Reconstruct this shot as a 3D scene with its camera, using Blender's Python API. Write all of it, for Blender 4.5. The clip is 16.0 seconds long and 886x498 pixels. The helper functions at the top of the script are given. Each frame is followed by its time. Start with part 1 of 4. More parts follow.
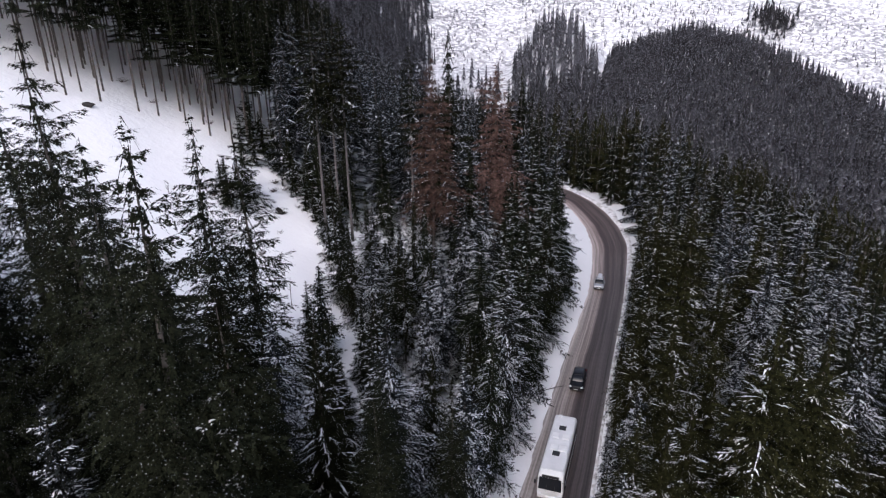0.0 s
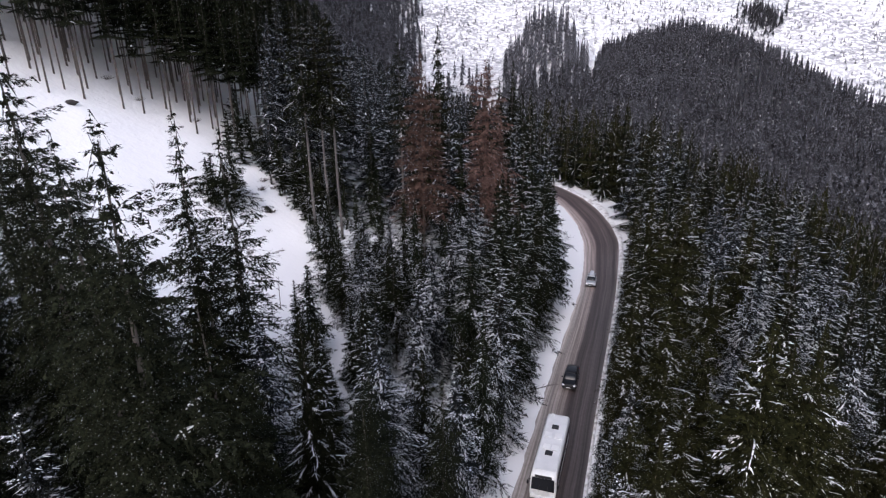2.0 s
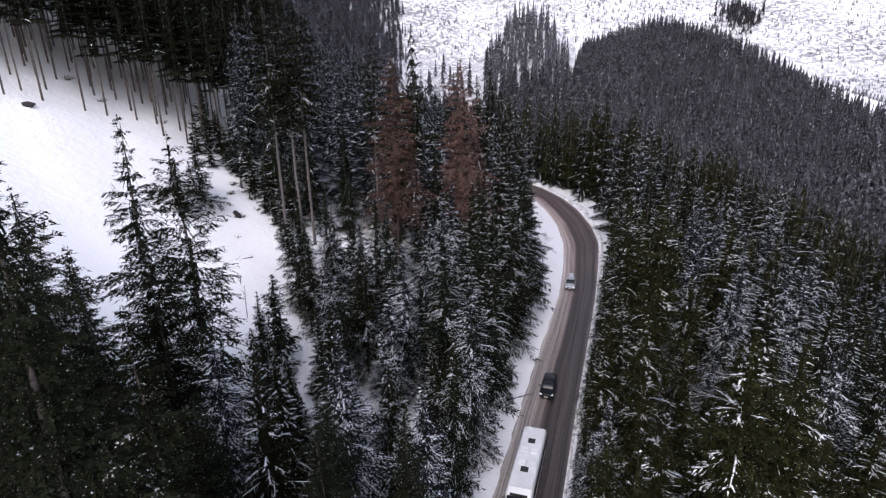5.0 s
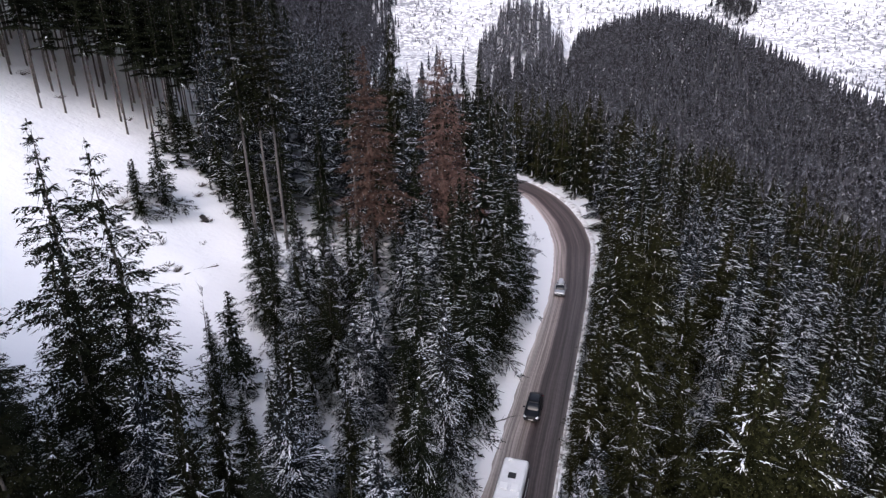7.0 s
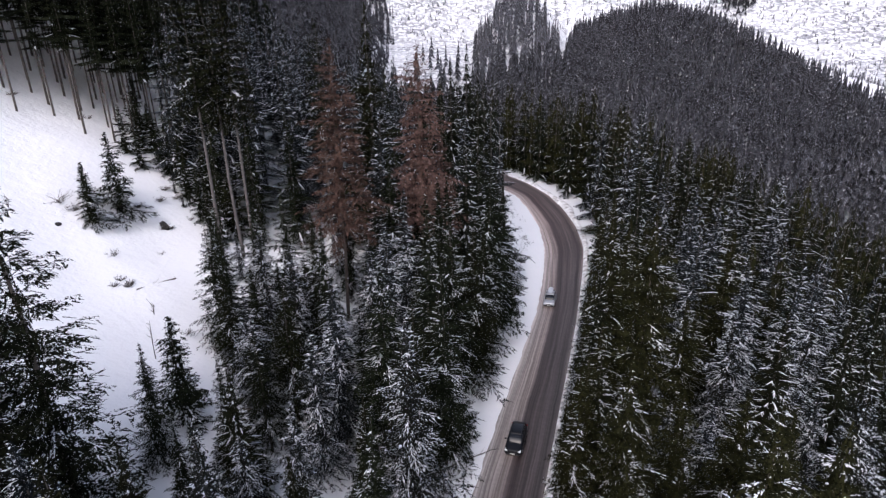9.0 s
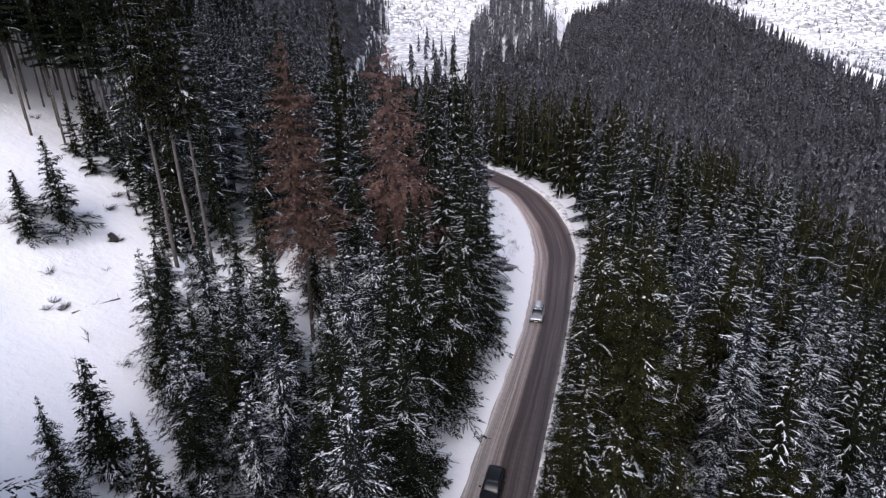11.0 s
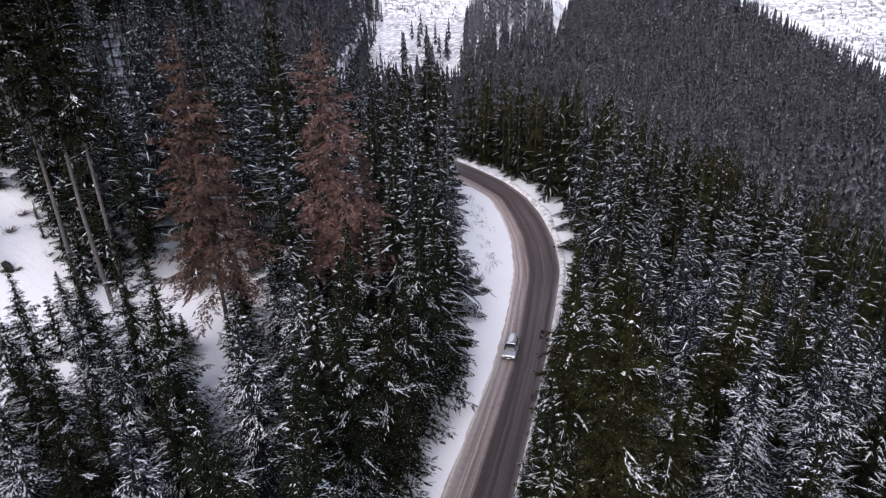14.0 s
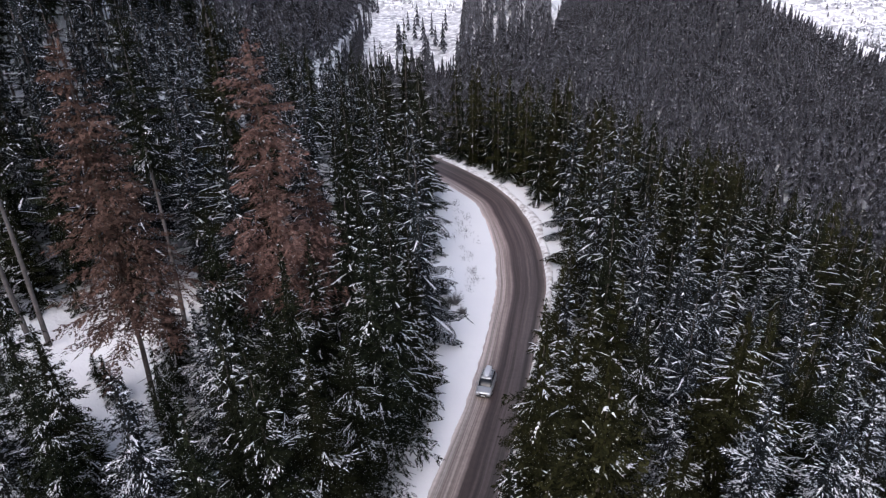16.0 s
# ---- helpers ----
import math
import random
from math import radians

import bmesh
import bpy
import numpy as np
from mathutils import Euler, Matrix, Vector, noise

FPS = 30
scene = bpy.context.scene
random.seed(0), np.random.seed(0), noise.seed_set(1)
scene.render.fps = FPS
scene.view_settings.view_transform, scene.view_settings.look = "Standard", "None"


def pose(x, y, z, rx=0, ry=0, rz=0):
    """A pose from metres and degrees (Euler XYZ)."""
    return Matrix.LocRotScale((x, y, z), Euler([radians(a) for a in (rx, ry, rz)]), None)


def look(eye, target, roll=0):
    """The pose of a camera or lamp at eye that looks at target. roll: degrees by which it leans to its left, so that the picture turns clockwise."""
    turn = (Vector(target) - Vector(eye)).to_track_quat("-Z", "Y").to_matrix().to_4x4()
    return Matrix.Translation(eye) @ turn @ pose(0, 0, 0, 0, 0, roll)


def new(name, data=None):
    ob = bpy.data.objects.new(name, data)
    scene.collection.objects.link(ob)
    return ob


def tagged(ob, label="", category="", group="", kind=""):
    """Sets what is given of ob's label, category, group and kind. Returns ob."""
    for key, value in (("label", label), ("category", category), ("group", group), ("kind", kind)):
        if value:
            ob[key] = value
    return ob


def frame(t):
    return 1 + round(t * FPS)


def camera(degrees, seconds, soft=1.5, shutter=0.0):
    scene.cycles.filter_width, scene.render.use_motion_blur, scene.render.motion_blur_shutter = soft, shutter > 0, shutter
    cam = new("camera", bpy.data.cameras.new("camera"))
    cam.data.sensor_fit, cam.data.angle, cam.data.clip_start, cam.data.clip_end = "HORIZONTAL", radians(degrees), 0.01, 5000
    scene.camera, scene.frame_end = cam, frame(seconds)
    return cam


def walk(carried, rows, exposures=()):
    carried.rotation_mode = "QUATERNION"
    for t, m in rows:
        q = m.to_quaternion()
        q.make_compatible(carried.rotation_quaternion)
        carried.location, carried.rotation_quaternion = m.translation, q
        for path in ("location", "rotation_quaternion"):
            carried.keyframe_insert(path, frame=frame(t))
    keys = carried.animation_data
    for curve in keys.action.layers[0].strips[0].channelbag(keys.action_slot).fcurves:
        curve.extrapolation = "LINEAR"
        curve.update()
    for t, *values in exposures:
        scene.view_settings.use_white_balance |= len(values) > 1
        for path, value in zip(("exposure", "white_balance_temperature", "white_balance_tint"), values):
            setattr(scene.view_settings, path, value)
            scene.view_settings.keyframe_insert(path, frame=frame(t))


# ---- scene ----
cam = camera(72, 16.0, soft=1.25)
# seconds, place, then heading to the left of +y, pitch up and lean, in degrees
PATH = [
    (0.0, 1.29, 8.76, 43.57, 1.472, -20.608, -0.887),
    (0.5, 1.34, 9.11, 43.49, 1.365, -20.656, -0.897),
    (1.0, 1.37, 9.37, 43.40, 1.188, -20.723, -0.917),
    (1.5, 1.41, 9.54, 43.32, 0.948, -20.787, -0.944),
    (2.0, 1.46, 9.61, 43.25, 0.672, -20.816, -0.976),
    (2.5, 1.54, 9.63, 43.21, 0.376, -20.801, -1.007),
    (3.0, 1.65, 9.70, 43.20, 0.064, -20.776, -1.021),
    (3.5, 1.81, 9.97, 43.20, -0.245, -20.767, -1.010),
    (4.0, 2.04, 10.49, 43.20, -0.524, -20.785, -0.983),
    (4.5, 2.39, 11.32, 43.18, -0.756, -20.849, -0.970),
    (5.0, 2.86, 12.44, 43.14, -0.936, -20.962, -0.981),
    (5.5, 3.42, 13.83, 43.09, -1.068, -21.118, -1.013),
    (6.0, 4.06, 15.40, 43.01, -1.164, -21.306, -1.053),
    (6.5, 4.73, 17.10, 42.93, -1.237, -21.508, -1.087),
    (7.0, 5.41, 18.87, 42.85, -1.299, -21.707, -1.107),
    (7.5, 6.09, 20.64, 42.76, -1.359, -21.888, -1.114),
    (8.0, 6.77, 22.43, 42.66, -1.420, -22.057, -1.114),
    (8.5, 7.48, 24.24, 42.56, -1.481, -22.225, -1.116),
    (9.0, 8.21, 26.11, 42.45, -1.534, -22.402, -1.128),
    (9.5, 8.99, 28.06, 42.36, -1.569, -22.598, -1.159),
    (10.0, 9.83, 30.11, 42.27, -1.584, -22.810, -1.201),
    (10.5, 10.70, 32.22, 42.20, -1.585, -23.035, -1.243),
    (11.0, 11.61, 34.35, 42.14, -1.578, -23.262, -1.270),
    (11.5, 12.53, 36.48, 42.07, -1.572, -23.482, -1.276),
    (12.0, 13.46, 38.59, 42.00, -1.573, -23.688, -1.265),
    (12.5, 14.41, 40.70, 41.92, -1.581, -23.879, -1.263),
    (13.0, 15.37, 42.83, 41.82, -1.588, -24.058, -1.283),
    (13.5, 16.35, 45.00, 41.73, -1.593, -24.230, -1.319),
    (14.0, 17.33, 47.21, 41.66, -1.600, -24.409, -1.366),
    (14.5, 18.32, 49.45, 41.60, -1.600, -24.603, -1.411),
    (15.0, 19.35, 51.71, 41.54, -1.582, -24.807, -1.450),
    (15.5, 20.43, 53.99, 41.49, -1.536, -24.997, -1.492),
    (16.0, 21.57, 56.27, 41.41, -1.462, -25.160, -1.550),
]


def aimed(x, y, z, yaw, pitch, roll):
    return Matrix.Translation((x, y, z)) @ Euler((0, 0, radians(yaw))).to_matrix().to_4x4() @ pose(0, 0, 0, 90 + pitch) @ pose(0, 0, 0, 0, 0, roll)


walk(cam, [(t, aimed(*r)) for t, *r in PATH], [(0, 1.1, 6400, 17), (4, 1.23, 6400, 17), (16, 1.27, 6400, 17)])

# ---- light: an overcast winter sky ----
world = bpy.data.worlds.new("world")
scene.world = world
world.use_nodes = True
wn, wl = world.node_tree.nodes, world.node_tree.links
sky = wn.new("ShaderNodeTexSky")
sky.sky_type, sky.sun_disc = "NISHITA", False
sky.sun_elevation, sky.sun_rotation = radians(38), radians(200)
sky.air_density, sky.dust_density, sky.ozone_density = 1.0, 2.5, 1.5
pale = wn.new("ShaderNodeHueSaturation")      # cloud greys the blue
pale.inputs["Saturation"].default_value = 0.6
wl.new(sky.outputs["Color"], pale.inputs["Color"])
wl.new(pale.outputs["Color"], wn["Background"].inputs["Color"])
wn["Background"].inputs["Strength"].default_value = 0.12
sun = new("sun", bpy.data.lights.new("sun", "SUN"))
sun.data.energy, sun.data.angle, sun.data.color = 0.5, radians(50), (1.0, 0.97, 0.97)
sun.matrix_world = look((0, 0, 100), (30, 90, 0))


# ---- materials ----
def material(name, rough=0.8):
    m = bpy.data.materials.new(name)
    m.use_nodes = True
    b = m.node_tree.nodes["Principled BSDF"]
    b.inputs["Roughness"].default_value = rough
    b.inputs["Specular IOR Level"].default_value = 0.3
    return m, m.node_tree.nodes, m.node_tree.links, b


def noise_node(n, l, scale, detail=4.0, coord="Object", rough=0.6):
    c = n.new("ShaderNodeTexCoord")
    t = n.new("ShaderNodeTexNoise")
    t.inputs["Scale"].default_value, t.inputs["Detail"].default_value, t.inputs["Roughness"].default_value = scale, detail, rough
    l.new(c.outputs[coord], t.inputs["Vector"])
    return t.outputs["Fac"]


def ramp(n, l, fac, stops):
    r = n.new("ShaderNodeValToRGB")
    while len(r.color_ramp.elements) < len(stops):
        r.color_ramp.elements.new(0.5)
    for e, (p, c) in zip(r.color_ramp.elements, stops):
        e.position, e.color = p, (*c, 1) if len(c) == 3 else c
    l.new(fac, r.inputs["Fac"])
    return r.outputs["Color"]


def mix(n, l, fac, a, b, kind="MIX"):
    m = n.new("ShaderNodeMix")
    m.data_type, m.blend_type = "RGBA", kind
    for i, v in ((0, fac), (6, a), (7, b)):
        if hasattr(v, "is_linked"):
            l.new(v, m.inputs[i])
        else:
            m.inputs[i].default_value = (*v, 1) if i else v
    return m.outputs[2]


def bump(n, l, b, height, strength, dist):
    k = n.new("ShaderNodeBump")
    k.inputs["Strength"].default_value, k.inputs["Distance"].default_value = strength, dist
    l.new(height, k.inputs["Height"])
    l.new(k.outputs["Normal"], b.inputs["Normal"])


def plain(name, colour, rough=0.6, metal=0.0, vary=0.12, scale=3.0):
    m, n, l, b = material(name, rough)
    lo, hi = [c * (1 - vary) for c in colour], [min(1, c * (1 + vary)) for c in colour]
    l.new(ramp(n, l, noise_node(n, l, scale), [(0.3, lo), (0.7, hi)]), b.inputs["Base Color"])
    b.inputs["Metallic"].default_value = metal
    return m


def ragged(n, l, b, scale, cut):
    """Gaps between the needles, or the broken edge of a snow patch: the surface is cut away in small uneven bits."""
    fine = noise_node(n, l, scale, 1.5, rough=0.7)
    l.new(ramp(n, l, fine, [(cut - 0.02, (0, 0, 0)), (cut + 0.02, (1, 1, 1))]), b.inputs["Alpha"])


def needles(name, dark, light, frost, frost_amount, scale=1.2, gaps=0.47, dots=0.70, grain=7.0, upper=0.0):
    """Spruce needles: two greens by clump, with frost and snow dust in patches."""
    m, n, l, b = material(name, 0.85)
    b.inputs["Specular IOR Level"].default_value = 0.0
    isl = n.new("ShaderNodeNewGeometry").outputs["Random Per Island"]
    green = ramp(n, l, isl, [(0.0, dark), (0.6, light), (1.0, [c * 1.6 for c in light])])
    own = n.new("ShaderNodeObjectInfo").outputs["Random"]
    green = mix(n, l, own, green, mix(n, l, 0.5, green, (0.010, 0.009, 0.004)))
    if upper:      # from tree to tree
        tone = ramp(n, l, noise_node(n, l, 0.11, 2.0), [(0.35, (0.6, 0.6, 0.6)), (0.65, (1.4, 1.4, 1.4))])
        green = mix(n, l, 1.0, green, tone, "MULTIPLY")
    patch = noise_node(n, l, scale, 5.0)
    fine = noise_node(n, l, scale * 3.2, 2.0)
    avg = n.new("ShaderNodeMath")
    avg.operation = "MULTIPLY_ADD"
    avg.inputs[1].default_value = 0.55
    l.new(patch, avg.inputs[0])
    low = n.new("ShaderNodeMath")
    low.operation, low.inputs[1].default_value = "MULTIPLY", 0.45
    l.new(fine, low.inputs[0])
    l.new(low.outputs[0], avg.inputs[2])
    height = avg.outputs[0]
    if upper:      # snow keeps to what faces the sky
        xyz = n.new("ShaderNodeSeparateXYZ")
        l.new(n.new("ShaderNodeNewGeometry").outputs["Normal"], xyz.inputs[0])
        flat = n.new("ShaderNodeMapRange")
        flat.inputs["From Min"].default_value, flat.inputs["From Max"].default_value = 0.45, 0.8
        flat.inputs["To Min"].default_value, flat.inputs["To Max"].default_value = -upper, upper
        l.new(xyz.outputs["Z"], flat.inputs["Value"])
        total = n.new("ShaderNodeMath")
        total.operation = "ADD"
        l.new(height, total.inputs[0])
        l.new(flat.outputs[0], total.inputs[1])
        height = total.outputs[0]
    edge = 0.655 - 0.15 * frost_amount
    cover = ramp(n, l, height, [(0.0, (0, 0, 0)), (edge, (0, 0, 0)), (edge + 0.05, (1, 1, 1))])
    half = n.new("ShaderNodeMath")
    half.operation = "MULTIPLY"
    half.inputs[1].default_value = 0.85
    l.new(cover, half.inputs[0])
    base = mix(n, l, half.outputs[0], green, frost)
    dust = ramp(n, l, noise_node(n, l, scale * 4.0, 2.0, rough=0.65), [(dots, (0, 0, 0)), (dots + 0.03, (1, 1, 1))])      # single flecks
    l.new(mix(n, l, dust, base, frost), b.inputs["Base Color"])
    if gaps:
        ragged(n, l, b, grain, gaps)
    return m


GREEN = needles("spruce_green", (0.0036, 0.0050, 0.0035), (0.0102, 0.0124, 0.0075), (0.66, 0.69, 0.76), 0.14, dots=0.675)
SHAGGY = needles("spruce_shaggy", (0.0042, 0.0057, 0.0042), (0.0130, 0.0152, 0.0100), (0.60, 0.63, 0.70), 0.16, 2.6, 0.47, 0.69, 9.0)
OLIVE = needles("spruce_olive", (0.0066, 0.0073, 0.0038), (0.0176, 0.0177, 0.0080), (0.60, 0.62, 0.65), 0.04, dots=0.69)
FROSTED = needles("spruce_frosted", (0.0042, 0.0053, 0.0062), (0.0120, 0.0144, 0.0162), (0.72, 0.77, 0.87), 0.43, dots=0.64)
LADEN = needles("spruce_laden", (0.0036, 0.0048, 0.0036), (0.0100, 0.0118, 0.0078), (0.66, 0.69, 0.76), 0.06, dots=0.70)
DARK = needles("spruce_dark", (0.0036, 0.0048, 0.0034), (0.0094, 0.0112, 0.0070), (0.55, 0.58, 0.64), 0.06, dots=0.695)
RUST = needles("spruce_dead_rust", (0.048, 0.029, 0.025), (0.105, 0.064, 0.054), (0.5, 0.47, 0.47), 0.12)
# far needles: distance haze put into the colour as lifted greys, besides frost
FAR_HAZED = needles("spruce_far_hazed", (0.019, 0.0195, 0.023), (0.046, 0.0465, 0.055), (0.47, 0.48, 0.55), 0.58, 1.2, 0.40, 0.64, 3.0, 0.03)
# knoll needles: paler copy of the far ones, more haze in the colour
PALE_HAZED = needles("spruce_pale_hazed", (0.032, 0.0325, 0.038), (0.075, 0.076, 0.088), (0.52, 0.53, 0.60), 0.66, 1.2, 0.42, 0.62, 3.0, 0.03)
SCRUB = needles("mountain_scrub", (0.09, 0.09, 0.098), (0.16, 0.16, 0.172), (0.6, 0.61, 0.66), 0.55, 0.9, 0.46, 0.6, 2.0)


def snow_material():
    m, n, l, b = material("snow", 0.55)
    big, fine = noise_node(n, l, 0.06, 5.0), noise_node(n, l, 0.45, 6.0)
    c = ramp(n, l, big, [(0.3, (0.88, 0.88, 0.895)), (0.7, (0.93, 0.93, 0.935))])
    # grey brush and stones show through on the open mountain, beyond the valley
    far = n.new("ShaderNodeMapRange")
    far.inputs["From Min"].default_value, far.inputs["From Max"].default_value = 470, 600
    xyz = n.new("ShaderNodeSeparateXYZ")
    l.new(n.new("ShaderNodeTexCoord").outputs["Object"], xyz.inputs[0])
    l.new(xyz.outputs["Y"], far.inputs["Value"])
    specks = ramp(n, l, noise_node(n, l, 0.16, 4.0, rough=0.75), [(0.42, (0, 0, 0)), (0.55, (1, 1, 1))])
    patches = ramp(n, l, noise_node(n, l, 0.012, 3.0), [(0.38, (0.5, 0.5, 0.5)), (0.6, (1.0, 1.0, 1.0))])
    m1 = mix(n, l, 1.0, specks, patches, "MULTIPLY")
    k = n.new("ShaderNodeMath")
    k.operation = "MULTIPLY"
    l.new(m1, k.inputs[0])
    l.new(far.outputs[0], k.inputs[1])
    l.new(mix(n, l, k.outputs[0], c, (0.22, 0.22, 0.24)), b.inputs["Base Color"])
    lumps = mix(n, l, 0.4, fine, noise_node(n, l, 1.1, 3.0))
    bump(n, l, b, lumps, 0.65, 0.5)
    b.inputs["Subsurface Weight"].default_value = 0.0
    return m


SNOW = snow_material()
BOUGH_SNOW = plain("bough_snow", (0.82, 0.83, 0.86), 0.6, vary=0.06)
ragged(BOUGH_SNOW.node_tree.nodes, BOUGH_SNOW.node_tree.links, BOUGH_SNOW.node_tree.nodes["Principled BSDF"], 6.0, 0.43)
RIDGE_SNOW = plain("ridge_snow", (0.80, 0.81, 0.85), 0.6, vary=0.06)
ragged(RIDGE_SNOW.node_tree.nodes, RIDGE_SNOW.node_tree.links, RIDGE_SNOW.node_tree.nodes["Principled BSDF"], 3.5, 0.37)
BARK = plain("spruce_bark", (0.075, 0.064, 0.058), 0.9, vary=0.4, scale=2.5)
PALE_BARK = plain("pale_bark", (0.090, 0.082, 0.080), 0.9, vary=0.35, scale=2.0)
DEAD_WOOD = plain("dead_wood", (0.075, 0.062, 0.055), 0.9, vary=0.4)
ROCK = plain("rock", (0.030, 0.027, 0.027), 0.85, vary=0.4)


def road_material():
    """Wet asphalt: brown slush along the one edge, dark wheel tracks, paler dried salt between them."""
    m, n, l, b = material("wet_asphalt", 0.55)
    a = n.new("ShaderNodeAttribute")
    a.attribute_name = "across"
    wob = noise_node(n, l, 0.12, 3.0)
    k = n.new("ShaderNodeMath")
    k.operation, k.inputs[1].default_value, k.inputs[2].default_value = "MULTIPLY_ADD", 0.05, -0.025
    l.new(wob, k.inputs[0])
    s = n.new("ShaderNodeMath")
    l.new(a.outputs["Fac"], s.inputs[0])
    l.new(k.outputs[0], s.inputs[1])
    tan, dark, mid = (0.40, 0.385, 0.37), (0.048, 0.038, 0.037), (0.115, 0.100, 0.099)
    stops = [(-0.09, (0.840, 0.840, 0.850)), (-0.04, (0.600, 0.580, 0.570)), (0.01, (0.46, 0.43, 0.41)), (0.06, tan), (0.10, (0.30, 0.275, 0.26)), (0.15, (0.42, 0.385, 0.365)), (0.21, (0.27, 0.24, 0.225)), (0.27, (0.30, 0.265, 0.25)),
             (0.32, (0.075, 0.060, 0.058)), (0.38, dark), (0.43, (0.105, 0.088, 0.085)), (0.47, (0.062, 0.052, 0.051)), (0.53, mid), (0.60, (0.085, 0.075, 0.075)), (0.64, (0.050, 0.044, 0.044)), (0.70, (0.20, 0.18, 0.175))]
    c = ramp(n, l, s.outputs[0], [(0.1 + p, q) for p, q in stops])
    # streaks drawn out along the lanes by the wheels
    xyz, run = n.new("ShaderNodeSeparateXYZ"), n.new("ShaderNodeCombineXYZ")
    l.new(n.new("ShaderNodeTexCoord").outputs["Object"], xyz.inputs[0])
    for src, gain, i in ((s.outputs[0], 42.0, 0), (xyz.outputs["Y"], 0.045, 1)):
        g = n.new("ShaderNodeMath")
        g.operation, g.inputs[1].default_value = "MULTIPLY", gain
        l.new(src, g.inputs[0])
        l.new(g.outputs[0], run.inputs[i])
    lanes = n.new("ShaderNodeTexNoise")
    lanes.inputs["Scale"].default_value, lanes.inputs["Detail"].default_value = 1.0, 3.0
    l.new(run.outputs[0], lanes.inputs["Vector"])
    c = mix(n, l, 0.8, c, ramp(n, l, lanes.outputs["Fac"], [(0.36, (0.5, 0.48, 0.475)), (0.5, (0.85, 0.84, 0.835)), (0.64, (1.25, 1.25, 1.25))]), "MULTIPLY")
    # dry: share of grazing sky sheen put into the bend's colour as paler brown
    dry = n.new("ShaderNodeMapRange")
    dry.inputs["From Min"].default_value, dry.inputs["From Max"].default_value = 85, 165
    l.new(xyz.outputs["Y"], dry.inputs["Value"])
    c = mix(n, l, 1.0, c, mix(n, l, dry.outputs[0], (0.98, 0.93, 0.92), (1.45, 1.27, 1.24)), "MULTIPLY")
    fine = noise_node(n, l, 2.0, 6.0)
    l.new(mix(n, l, 0.45, c, ramp(n, l, fine, [(0.25, (0.35, 0.35, 0.35)), (0.75, (1, 1, 1))]), "MULTIPLY"), b.inputs["Base Color"])
    bump(n, l, b, fine, 0.2, 0.02)
    return m


ROAD = road_material()


def dirty_snow_material():
    m, n, l, b = material("dirty_snow", 0.7)
    f = noise_node(n, l, 0.9, 6.0)
    l.new(ramp(n, l, f, [(0.30, (0.26, 0.235, 0.225)), (0.42, (0.60, 0.575, 0.565)), (0.55, (0.88, 0.875, 0.88))]), b.inputs["Base Color"])
    bump(n, l, b, f, 0.6, 0.3)
    return m


DIRTY = dirty_snow_material()


# ---- plan: the road's two edges and the lie of the land ----
STATIONS = [(-60, -27.5, -20.9), (0, -9.6, -3), (30, 0.3, 6.9), (50, 5.6, 12.2), (65, 10.4, 17), (80, 15.2, 21.8), (95, 20.3, 26.8), (110, 25.3, 31.6), (125, 29.2, 36), (140, 32.3, 40.1),
            (155, 33.9, 42), (170, 34, 42.3), (185, 33, 41.4), (200, 27.5, 38), (215, 20.5, 32), (235, 9, 23), (260, -6, 12), (300, -32, -12)]
_y = np.arange(-60, 301, 1.0)


def _smooth(col):
    v = np.interp(_y, [s[0] for s in STATIONS], [s[col] for s in STATIONS])
    p = np.pad(v, 5, mode="reflect", reflect_type="odd")
    return np.convolve(p, np.hanning(13)[1:-1] / np.hanning(13).sum(), "valid")


LEFT, RIGHT = _smooth(1), _smooth(2)


def edges(y):
    return np.interp(y, _y, LEFT), np.interp(y, _y, RIGHT)


def road_z(y):
    return -1.2 - 0.06 * (np.clip(y, -60, 240) - 75)


RIDGE = [(120, 680, -42), (150, 640, -18), (171, 620, 14), (206, 590, 26), (235, 540, 19), (245, 510, 9), (262, 457, -13), (271, 420, -20), (284, 390, -27), (330, 320, -47), (420, 200, -65)]


def ridge_height(x, y):
    """A forested spur across the valley: the crest, less the fall with the distance from it."""
    best = np.full(np.shape(x), -200.0)
    for (ax, ay, az), (bx, by, bz) in zip(RIDGE, RIDGE[1:]):
        t = np.clip(((x - ax) * (bx - ax) + (y - ay) * (by - ay)) / ((bx - ax) ** 2 + (by - ay) ** 2), 0, 1)
        d = np.hypot(x - ax - t * (bx - ax), y - ay - t * (by - ay))
        best = np.maximum(best, az + t * (bz - az) - 0.30 * d - 6 * (1 - np.exp(-d / 25)))
    return best


